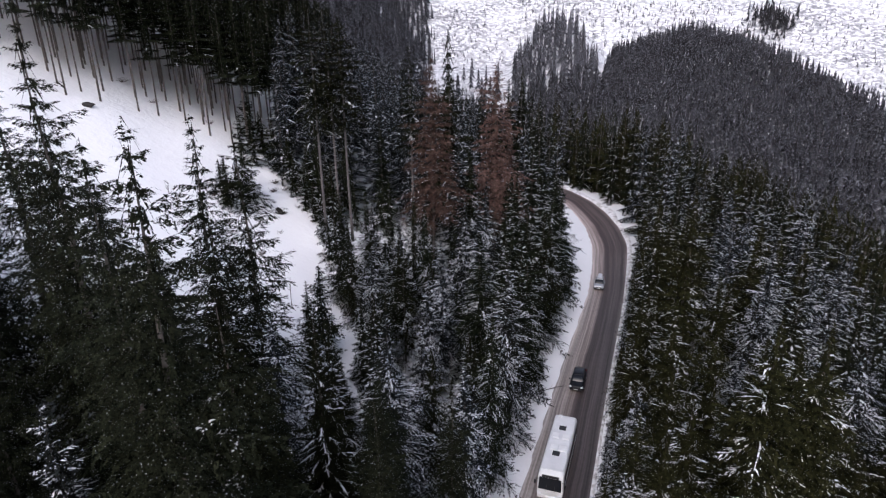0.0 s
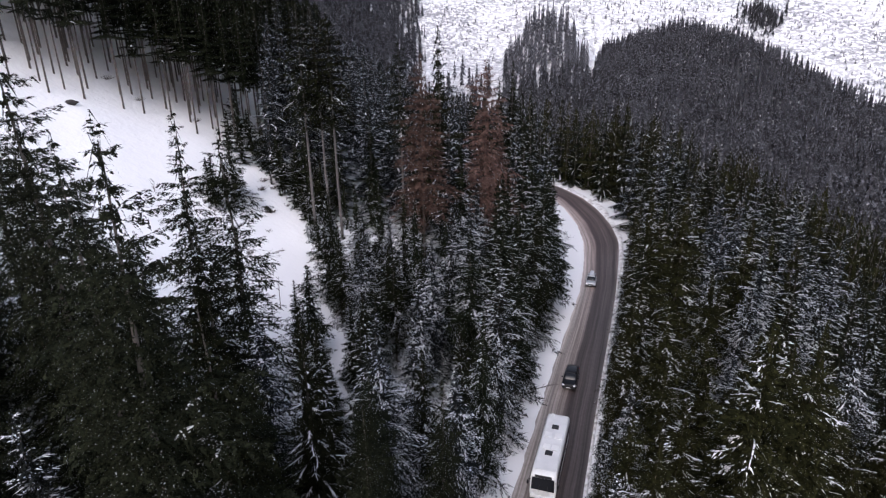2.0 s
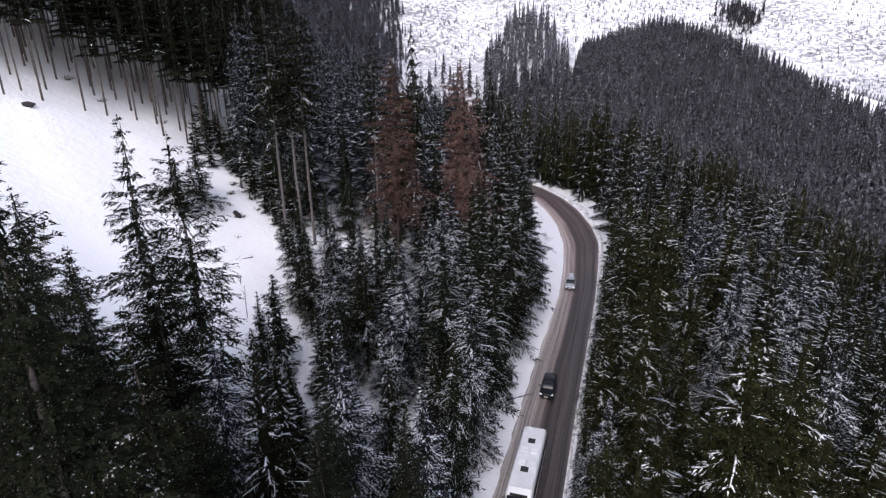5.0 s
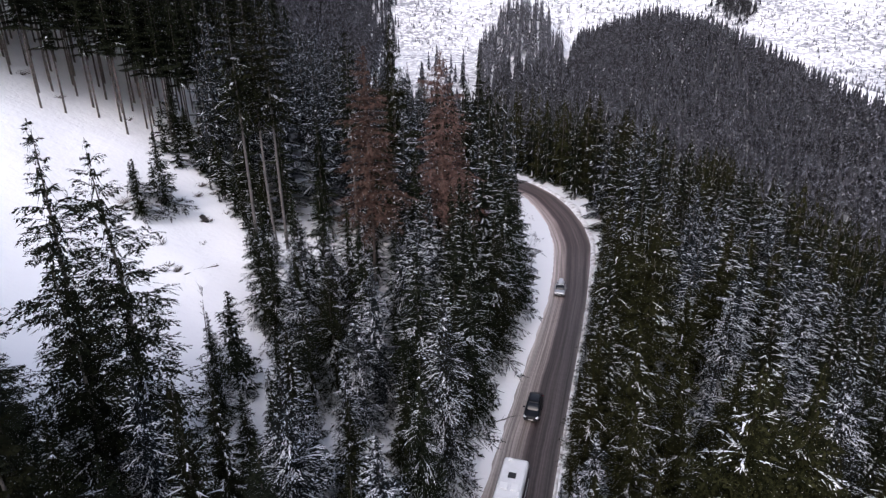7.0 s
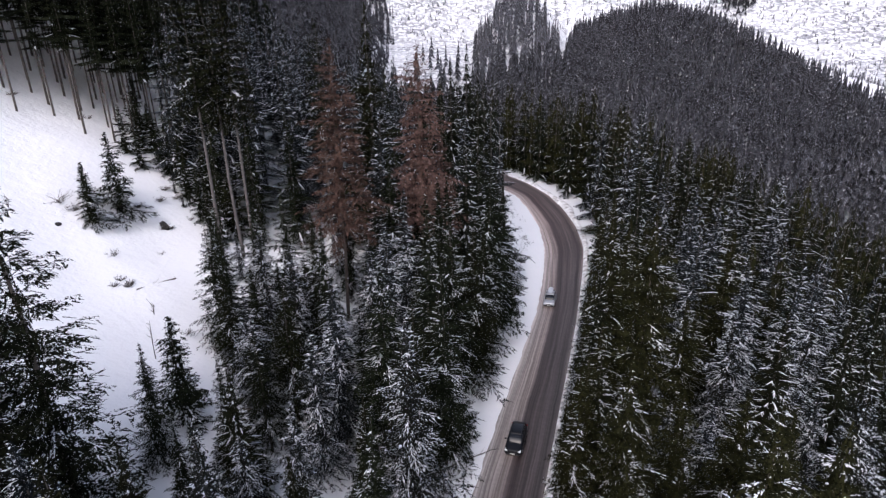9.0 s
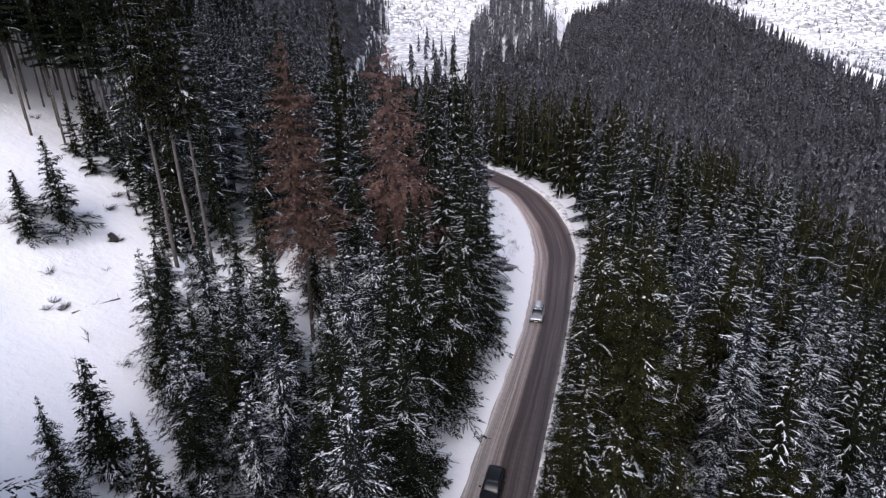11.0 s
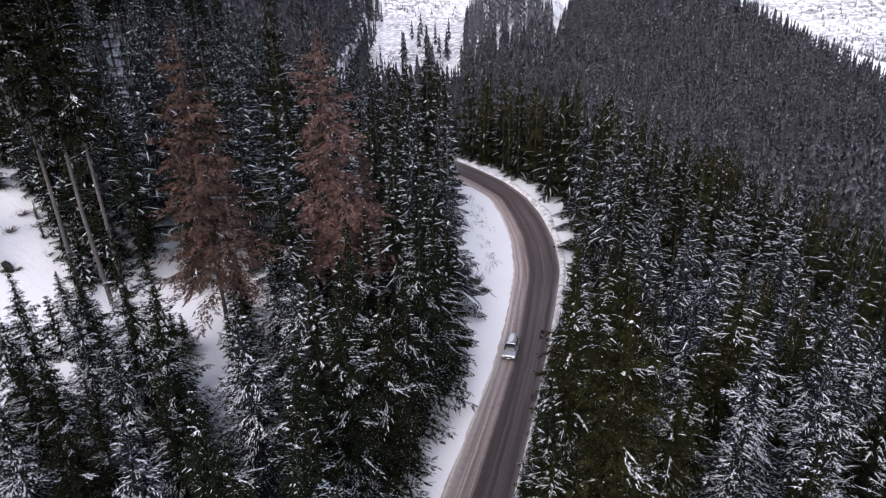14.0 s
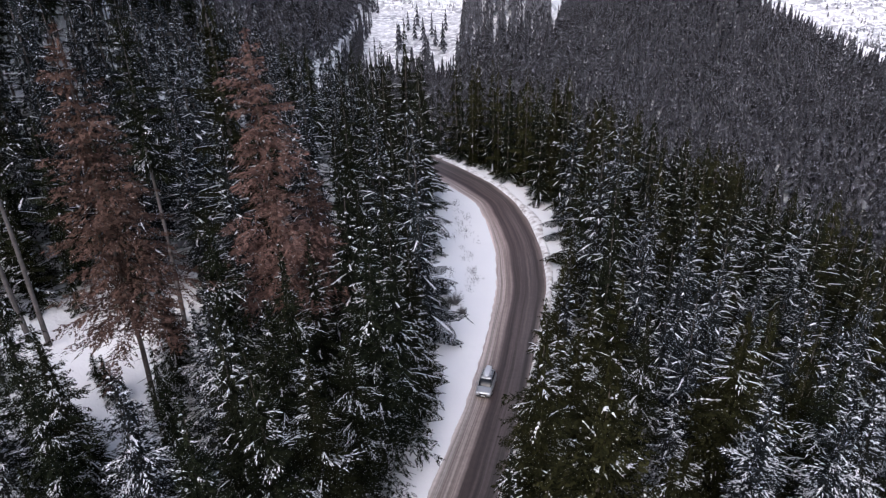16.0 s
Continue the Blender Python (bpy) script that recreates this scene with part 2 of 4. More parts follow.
def ground(x, y):
    x, y = np.asarray(x, float), np.asarray(y, float)
    xl, xr = edges(y)
    z = road_z(y)
    d = np.maximum(xl - x, 0)
    e = np.maximum(d - 6, 0)
    up = 0.05 * np.minimum(d, 6) + 0.25 * e + 0.19 * np.maximum(e - 45, 0) + 0.001 * np.minimum(e, 250) ** 2 + 0.0035 * np.clip(y - 150, 0, 250) * np.minimum(e, 60)
    r = np.maximum(x - xr, 0)
    slope = np.interp(y, [110, 145, 175, 205, 240, 330], [0.66, 0.47, 0.43, 0.40, 0.42, 0.06])
    down = 80 * (1 - np.exp(-slope * np.maximum(r - np.interp(y, [100, 140, 170], [2.5, 5.0, 7.0]), 0) / 80))
    valley = (x > xl - 6) * (-0.45 * np.clip(y - 235, 0, 90) + 0.085 * np.clip(y - 325, 0, 480))
    bearing = x / np.maximum(y, 1)
    centre = np.clip((bearing - 0.085) / 0.05, 0, 1) * np.clip((0.25 - bearing) / 0.07, 0, 1)
    brow = 0.767 * (x - 54) + 0.64 * (y - 194)       # metres past the edge where the land drops to the stream
    down = down + 0.6 * np.clip(brow - 8, 0, 120) * np.clip((x - xr - 4) / 20, 0, 1) * np.clip((330 - y) / 80, 0, 1)
    near = z + up - down + valley + 54 * centre * np.clip((y - 450) / 250, 0, 1)
    near = near + 0.35 * np.sin(x * 0.31 + 1.3 * np.sin(y * 0.13)) * np.sin(y * 0.27 + x * 0.07) * np.clip(d - 7, 0, 6) / 6
    near = np.maximum(near, -75)
    hill = ridge_height(x, y)
    west = -40 + 0.6 * np.clip(-20 - 0.06 * y - x, 0, 200) - 0.7 * np.clip(420 - y, 0, 400)
    peak = -35 - 0.15 * np.clip(700 - y, 0, 400) + 0.42 * np.clip(y - 820 + 0.25 * np.abs(x - 100), 0, 900) + 14 * np.sin(x * 0.012) * np.clip(y - 820, 0, 300) / 300
    return np.maximum(np.maximum(near, hill), np.maximum(west, peak))


def in_clearing(x, y):
    """The open snow slope above the road."""
    lim = np.interp(y, [62, 71, 75, 80, 84, 88, 92, 106, 116, 124, 134], [-12, -13.5, -10.5, -9, -10.5, -13.5, -16.5, -20, -23, -31, -40])
    return 60 < y < np.interp(x, [-110, -80, -64, -55, -46, -38], [98, 106, 113, 123, 126, 130]) and x < lim and x > -120


# ---- mesh helpers ----
def mesh_of(name, v, f, mats, index=None, smooth=False):
    """A mesh from arrays of corners and of triangles or quads."""
    v, f = np.asarray(v, np.float32), np.asarray(f, np.int32)
    me = bpy.data.meshes.new(name)
    k = f.shape[1]
    me.vertices.add(len(v))
    me.vertices.foreach_set("co", v.ravel())
    me.loops.add(f.size)
    me.loops.foreach_set("vertex_index", f.ravel())
    me.polygons.add(len(f))
    me.polygons.foreach_set("loop_start", np.arange(0, f.size, k, dtype=np.int32))
    for m in mats:
        me.materials.append(m)
    if index is not None:
        me.polygons.foreach_set("material_index", np.asarray(index, np.int32))
    me.polygons.foreach_set("use_smooth", np.full(len(f), smooth))
    me.update(calc_edges=True)
    me.validate()
    return me


def grid_faces(rows, cols):
    i = np.arange(rows * cols).reshape(rows, cols)
    return np.stack([i[:-1, :-1], i[:-1, 1:], i[1:, 1:], i[1:, :-1]], -1).reshape(-1, 4)


def part(name, me, parent, label=""):
    ob = new(name, me)
    ob.parent = parent
    return tagged(ob, label)


def from_bm(name, bm, mat, smooth=False):
    me = bpy.data.meshes.new(name)
    bmesh.ops.recalc_face_normals(bm, faces=bm.faces)
    bm.to_mesh(me)
    bm.free()
    me.materials.append(mat)
    me.polygons.foreach_set("use_smooth", np.full(len(me.polygons), smooth))
    return me


def box(cx, cy, cz, sx, sy, sz, bevel=0.0, bm=None):
    bm = bm or bmesh.new()
    g = bmesh.ops.create_cube(bm, size=1, matrix=Matrix.Translation((cx, cy, cz)) @ Matrix.Diagonal((sx, sy, sz, 1)))
    if bevel:
        es = {e for v in g["verts"] for e in v.link_edges}
        bmesh.ops.bevel(bm, geom=list(es), offset=bevel, segments=2, affect="EDGES", profile=0.6)
    return bm


# ---- the land ----
def spaced(parts):
    return np.unique(np.concatenate([np.arange(a, b, s) for a, b, s in parts]))


gx = spaced([(-1800, -400, 60), (-400, -120, 12), (-120, -40, 3), (-40, 0, 2), (0, 50, 0.5), (50, 60, 1), (60, 130, 2.5), (130, 420, 10), (420, 2200, 60), (2200, 2201, 1)])
gy = spaced([(-600, -60, 30), (-60, 30, 4), (30, 230, 1.25), (230, 320, 4), (320, 850, 10), (850, 2600, 50)])
X, Y = np.meshgrid(gx, gy)
Z = ground(X, Y)
xl, xr = edges(Y)
inside = np.clip(np.minimum(X - xl, xr - X) + 0.2, 0, 1)
Z = Z - 0.5 * inside * (Y < 305)
g = new("ground", mesh_of("ground", np.stack([X, Y, Z], -1).reshape(-1, 3), grid_faces(len(gy), len(gx)), [SNOW], smooth=True))
tagged(g, "snow-covered mountain slopes under a spruce forest", "ground", kind="structure")


def strip(name, ys, inner, outer, zs, mats, across=None):
    """A ribbon along the road: inner and outer run at each y, zs the heights over the road at even steps between them."""
    n = len(zs[0])
    t = np.linspace(0, 1, n)
    xs = inner[:, None] + (outer - inner)[:, None] * t
    v = np.stack([xs, np.repeat(ys[:, None], n, 1), road_z(ys)[:, None] + np.asarray(zs)], -1).reshape(-1, 3)
    me = mesh_of(name, v, grid_faces(len(ys), n), mats, smooth=True)
    if across is not None:
        me.attributes.new("across", "FLOAT", "POINT").data.foreach_set("value", np.asarray(across, np.float32).ravel())
    return me


ys = np.arange(-60, 300, 1.0)
l, r = edges(ys)
n = 25
crown = 0.06 * np.sin(np.linspace(0, np.pi, n))
width = (r - l) / np.sqrt(1 + np.gradient(l + r, ys) ** 2 / 4)
rim = 0.9
metres = np.linspace(0, 1, n)[None, :] * (np.maximum(width[:, None], 3) + rim) - rim
share = metres / np.maximum(width[:, None], 3)
across = 0.1 + np.where(metres < 0, metres / 10, 0.72 * np.maximum(share, 0) ** np.interp(ys, [60, 110, 150], [1.0, 0.82, 0.66])[:, None])
road = new("road", strip("road", ys, l - rim, r, np.repeat(crown[None], len(ys), 0), [ROAD], across))
tagged(road, "wet asphalt mountain road with brown slush and wheel tracks", "road", kind="structure")

rng = np.random.default_rng(5)


def bank(name, label, side, wide, high):
    w = wide * (0.85 + 0.3 * np.sin(ys * 0.21) * np.sin(ys * 0.057 + 1))
    prof = np.array([-0.12, 0.35, 0.8, 1.0, 0.8, 0.35, -0.3])
    zs = prof[None, :] * (high * (0.85 + 0.3 * np.sin(ys * 0.9) * np.sin(ys * 0.23)))[:, None] * (0.9 + 0.2 * rng.random((len(ys), 7)))
    zs[:, 0], zs[:, -1] = -0.1, -0.6
    a, b = (l + 0.25, l - w) if side < 0 else (r - 0.25, r + w)
    tagged(new(name, strip(name, ys, a, b, zs, [DIRTY])), label, "snow bank", kind="structure")


bank("snow_bank_east", "ploughed dirty snow bank along the outer bend", 1, np.interp(ys, [90, 120, 140, 170, 230], [0.35, 0.7, 1.5, 2.6, 2.4]), 0.5 * np.interp(ys, [80, 130], [0.35, 1.0]))

# ---- spruces ----
def spruce_shape(seed, h, clear, rad, levels, per, gap=0.0, snow=0.5, droop=0.5, lean=0.0, taper=0.85, sprays=11, wide=1.0, ragged=0.28, crest=0.6, tufts=2, fleck=0.6, core=4, jitter=0.16):
    """Corners and triangles of a spruce's needles and of the snow on its boughs. A bough is a drooping axis hung with many small sprays.
    crest: how much of the snow is left out towards the top."""
    q = random.Random(seed)
    nv, nf, sv, sf = [], [], [], []

    def spike(vs, fs, p, d, side, length, width):
        i = len(vs)
        vs.extend((p - side * width, p + side * width, p + d * length))
        fs.append((i, i + 1, i + 2))

    up = Vector((0, 0, 1))
    whorl = [1 + ragged * q.uniform(-1, 1) for _ in range(levels)]
    for k in range(levels):
        f = k / (levels - 1)
        z0 = clear + (h - clear) * f ** 0.92
        r = (rad * (1 - f) ** taper + 0.18) * whorl[k]
        lopsided = q.uniform(0, 6.28)
        for b in range(per if f < 0.8 else max(4, per - 2)):
            if q.random() < gap * (1 - 0.6 * f):
                continue
            az = 6.283 * (b + 0.37 * k) / per + q.uniform(-0.4, 0.4)
            L = r * q.uniform(0.65, 1.2) * (1 + 0.2 * math.cos(az - lopsided))
            d = Vector((math.cos(az), math.sin(az), 0))
            s = Vector((-d.y, d.x, 0))
            z = z0 + q.uniform(-0.25, 0.25)
            dr = droop * (1 - f) ** 0.7 * q.uniform(0.6, 1.4)
            rise = 0.12 + 0.5 * f
            bend = s * (L * q.uniform(-0.15, 0.15))

            def at(t):
                return d * (L * t) + bend * (t * t) + up * (z + L * (rise * t - (dr + 0.25 * rise) * t * t + 0.18 * dr * t ** 4)) + Vector((lean * z, 0, 0))

            laden = noise.noise(Vector((d.x * 1.1 + seed * 3.7, d.y * 1.1, z * 0.42))) + q.uniform(-jitter, jitter) > 0.75 * (0.5 - snow * (1 - crest * f)) and snow > 0      # snow keeps to patches
            n = max(2, round(sprays * min(1.0, 0.3 + 0.25 * L)))
            for j in range(n):
                t = 0.22 + 0.77 * (j + q.random()) / n
                base = at(t)
                reach = (0.40 * L * (1.2 - t) * min(1, 0.4 + 2 * t) + 0.16) * q.uniform(0.7, 1.25)
                sg = 1 if (j + b) % 2 else -1
                if t > 0.93:
                    sg = 0
                out = (d * q.uniform(0.6, 1.0) + s * (sg * q.uniform(0.6, 1.0)) - up * q.uniform(0.05, 0.45)).normalized()
                for m in range(tufts if reach > 0.45 else max(1, tufts - 1)):
                    u = (m + 0.35 * q.random()) / tufts
                    p = base + out * (reach * u) - up * (0.25 * reach * u * u)
                    tw = (out + Vector((q.uniform(-0.5, 0.5), q.uniform(-0.5, 0.5), q.uniform(-0.6, 0.2)))).normalized()
                    ln = (reach / tufts * 1.35 + 0.14) * q.uniform(0.8, 1.25)
                    side = tw.cross(Vector((q.uniform(-0.6, 0.6), q.uniform(-0.6, 0.6), 1.2))).normalized()
                    spike(nv, nf, p, tw, side, ln, (0.07 + 0.035 * min(L, 2.6)) * q.uniform(0.6, 1.4) * wide)
                    # snow lies along the twigs of a laden bough, thinly on the others
                    if q.random() < (1.15 * fleck if laden else 0.05 * snow * fleck):
                        lie = (out + (at(t + 0.04) - at(t)).normalized() * 1.3 + tw * 0.4).normalized()
                        spike(sv, sf, p + up * 0.07, lie, lie.cross(up).normalized(), min(0.8, ln + 0.12) * q.uniform(0.3, 0.95), q.uniform(0.02, 0.085))
            # the bough itself
            i = len(nv)
            for t, w in ((0.0, 0.05), (0.45, 0.07 * wide), (0.97, 0.015)):
                nv.extend((at(t) + s * w, at(t) - s * w))
            nf.extend(((i, i + 2, i + 3), (i, i + 3, i + 1), (i + 2, i + 4, i + 5), (i + 2, i + 5, i + 3)))
            if laden:
                t0, t1 = q.uniform(0.08, 0.35), q.uniform(0.8, 1.0)
                wmax = q.uniform(0.03, 0.10) * (1.45 - 1.25 * fleck) * (0.6 + 0.18 * min(L, 3.2))
                i = len(sv)
                for u, w in ((0, 0.02), (0.3, wmax), (0.65, wmax * q.uniform(0.4, 1.2)), (1, 0.015)):
                    p = at(t0 + (t1 - t0) * u) + up * 0.07 + s * q.uniform(-0.06, 0.06)
                    sv.extend((p + s * w, p - s * w))
                for j in range(3):
                    c = i + 2 * j
                    sf.extend(((c, c + 2, c + 3), (c, c + 3, c + 1)))
        # the dense inside of the crown round the trunk
        for b in range(core):
            az = 6.283 * (b + q.random()) / core
            d = Vector((math.cos(az), math.sin(az), 0))
            w = (0.15 if core < 5 else 0.25 * q.uniform(0.6, 1.4)) * r * (1 - 1.5 * gap)
            spike(nv, nf, d * (0.5 * w) + up * (z0 + (h - clear) / levels * 0.5) + Vector((lean * z0, 0, 0)), (d * 0.4 - up).normalized(), Vector((-d.y, d.x, 0)), (h - clear) / levels * 1.5, w)
    tip = Vector((lean * h, 0, h))
    for c in range(4):
        dd = Vector((math.cos(c * 1.57) * 0.22, math.sin(c * 1.57) * 0.22, 1)).normalized()
        spike(nv, nf, tip - up * 1.1, dd, Vector((-math.sin(c * 1.57), math.cos(c * 1.57), 0)), 1.1, 0.06)
    return (np.array(nv), np.array(nf)), (np.array(sv).reshape(-1, 3), np.array(sf, int).reshape(-1, 3))


def tier_shape(seed, h, clear, rad, levels, per, gap, snow, droop, taper, crest, fringe=3, flecks=4, jitter=0.16, ridge=1.1):
    """A spruce further off: long boughs that arch down like roofs, ragged at the rim, with snow along their ridges."""
    q = random.Random(seed)
    nv, nf, sv, sf = [], [], [], []
    up = Vector((0, 0, 1))

    def spike(vs, fs, p, d, side, length, width):
        i = len(vs)
        vs.extend((p - side * width, p + side * width, p + d * length))
        fs.append((i, i + 1, i + 2))

    for k in range(levels):
        f = k / (levels - 1)
        z0 = clear + (h - clear) * (0.985 * f ** 0.95)
        r = (rad * (1 - f) ** taper + 0.22) * q.uniform(0.82, 1.18)
        count = per if f < 0.75 else max(4, per - 2)
        for b in range(count):
            if q.random() < gap:
                continue
            az = 6.283 * (b + 0.37 * k) / count + q.uniform(-0.3, 0.3)
            L = r * q.uniform(0.7, 1.2)
            d = Vector((math.cos(az), math.sin(az), 0))
            s = Vector((-d.y, d.x, 0))
            z = z0 + q.uniform(-0.3, 0.3)
            dr = 0.68 * droop * (1 - 0.7 * f) * q.uniform(0.7, 1.25)
            bend = s * (L * q.uniform(-0.2, 0.2))
            rise = 0.10 + 0.7 * f * f

            def at(t):
                return d * (L * t) + bend * (t * t) + up * (z + L * (rise * t - dr * t * t + 0.22 * dr * t ** 4))

            i = len(nv)
            broad = L * q.uniform(0.85, 1.15)
            for t, w in ((0.05, 0.14), (0.42, 0.27), (0.76, 0.19), (1.0, 0.015)):
                p = at(t)
                nv.extend((p, p + s * (w * broad) - up * (0.55 * w * broad), p - s * (w * broad) - up * (0.55 * w * broad)))
            for j in range(3):
                c = i + 3 * j
                nf.extend(((c, c + 1, c + 4), (c, c + 4, c + 3), (c, c + 3, c + 5), (c, c + 5, c + 2)))
            for j in range(fringe):
                t = q.uniform(0.3, 0.95)
                sg = 1 if j % 2 else -1
                w = 0.22 * broad * (1.15 - t)
                out = (d * q.uniform(0.3, 0.9) + s * (sg * q.uniform(0.3, 0.9)) - up * q.uniform(0.3, 1.0)).normalized()
                spike(nv, nf, at(t) + s * (sg * w * 0.7) - up * (0.4 * w), out, (d - up * 0.3).normalized(), 0.25 + 0.22 * L * q.uniform(0.6, 1.3), 0.10 + 0.05 * L)
            patch = noise.noise(Vector((d.x * 1.1 + seed * 3.7, d.y * 1.1, z * 0.42))) + q.uniform(-jitter, jitter)
            if snow <= 0 or patch <= 0.75 * (0.5 - snow * (1 - crest * f)):
                continue
            i = len(sv)
            t0, t1 = q.uniform(0.12, 0.4), q.uniform(0.82, 1.0)
            wide = q.uniform(0.05, 0.11) * (0.55 + 0.16 * min(L, 4)) * ridge
            for u, w in ((0, 0.015), (0.35, wide), (0.7, wide * q.uniform(0.5, 1.2)), (1, 0.015)):
                p = at(t0 + (t1 - t0) * u) + up * 0.06
                sv.extend((p + s * w, p - s * w))
            for j in range(3):
                c = i + 2 * j
                sf.extend(((c, c + 2, c + 3), (c, c + 3, c + 1)))
            for j in range(flecks):      # and on the twigs to both sides
                t = q.uniform(0.25, 0.9)
                sg = 1 if j % 2 else -1
                out = (d * q.uniform(0.5, 1.0) + s * (sg * q.uniform(0.5, 0.9)) - up * (0.35 + 0.6 * dr * t)).normalized()
                spike(sv, sf, at(t) + up * 0.05, out, out.cross(up).normalized(), 0.16 * L * q.uniform(0.6, 1.2) + 0.1, q.uniform(0.03, 0.06) * ridge)
        for b in range(5):      # the dense inside of the crown
            az = 6.283 * (b + q.random()) / 5
            d = Vector((math.cos(az), math.sin(az), 0))
            w = 0.26 * r
            spike(nv, nf, d * (0.5 * w) + up * (z0 + (h - clear) / levels * 0.6), (d * 0.5 - up).normalized(), Vector((-d.y, d.x, 0)), (h - clear) / levels * 1.6, w)
    for c in range(3):
        dd = Vector((math.cos(c * 2.1) * 0.2, math.sin(c * 2.1) * 0.2, 1)).normalized()
        spike(nv, nf, up * (h - 1.3), dd, Vector((-math.sin(c * 2.1), math.cos(c * 2.1), 0)), 1.3, 0.10)
    return (np.array(nv), np.array(nf)), (np.array(sv).reshape(-1, 3), np.array(sf, int).reshape(-1, 3))


def far_shape(seed, h, rad, snow, levels=6, petals=5):
    """A spruce seen from far: tiers of ragged drooping sprays, some of them white on top."""
    q = random.Random(seed)
    nv, nf, sv, sf = [], [], [], []
    for k in range(levels):
        f = k / levels
        r = rad * (1 - f) ** 0.9 * q.uniform(0.8, 1.15) + 0.1
        z = h * (0.06 + 0.94 * f)
        rise = h / levels * 1.25
        for b in range(petals):
            an = 6.2832 * (b + 0.5 * k) / petals + q.uniform(-0.2, 0.2)
            wd = 0.7 * 6.2832 / petals
            ln = r * q.uniform(0.75, 1.25)
            i = len(nv)
            for an2, rr, zz in ((an - wd, 0.42 * r, z + 0.42 * rise), (an + wd, 0.42 * r, z + 0.42 * rise), (an, ln, z - 0.12 * r), (an, 0.05, z + rise)):
                nv.append((rr * math.cos(an2), rr * math.sin(an2), zz))
            nf.extend(((i, i + 2, i + 1), (i, i + 1, i + 3)))
            if q.random() < snow:
                i = len(sv)
                e = q.uniform(-0.25, 0.25)
                for an2, rr, zz in ((an - 0.14 + e, 0.5 * ln, z + 0.34 * rise), (an + 0.14 + e, 0.5 * ln, z + 0.34 * rise), (an + e, ln * 0.98, z + 0.02 * rise)):
                    sv.append((rr * math.cos(an2), rr * math.sin(an2), zz + 0.1))
                sf.append((i, i + 2, i + 1))
    return (np.array(nv), np.array(nf)), (np.array(sv).reshape(-1, 3), np.array(sf, int).reshape(-1, 3))


def trunk_shape(h, r0, lean=0.0, sides=8, stubs=0, seed=0):
    """A tapered trunk that goes a little into the ground, with dead stubs where it is bare."""
    q = random.Random(seed)
    v, f = [], []
    rings = [(-0.8, r0 * 1.35), (0.3, r0 * 1.08), (h * 0.3, r0 * 0.8), (h * 0.65, r0 * 0.45), (h * 0.98, 0.02)]
    for z, r in rings:
        wob = 0.02 * h * math.sin(z * 0.3 + seed) * 0.3
        for a in range(sides):
            an = 6.2832 * a / sides
            v.append((r * math.cos(an) + lean * z + wob, r * math.sin(an), z))
    for i in range(len(rings) - 1):
        for a in range(sides):
            p, o = i * sides, (a + 1) % sides
            f.append((p + a, p + o, p + sides + o))
            f.append((p + a, p + sides + o, p + sides + a))
    for _ in range(stubs):
        z, an, ln = q.uniform(0.15, 0.75) * h, q.uniform(0, 6.28), q.uniform(0.5, 1.7)
        d, b = Vector((math.cos(an), math.sin(an), q.uniform(-0.35, 0.1))), Vector((lean * z, 0, z))
        i = len(v)
        for p, w in ((b, 0.035), (b + d * ln, 0.01)):
            for e in ((-d.y * w, d.x * w, 0), (d.y * w, -d.x * w, 0), (0, 0, w)):
                v.append(tuple(p + Vector(e)))
        for o in range(3):
            f.append((i + o, i + (o + 1) % 3, i + 3 + (o + 1) % 3))
            f.append((i + o, i + 3 + (o + 1) % 3, i + 3 + o))
    return np.array(v), np.array(f)


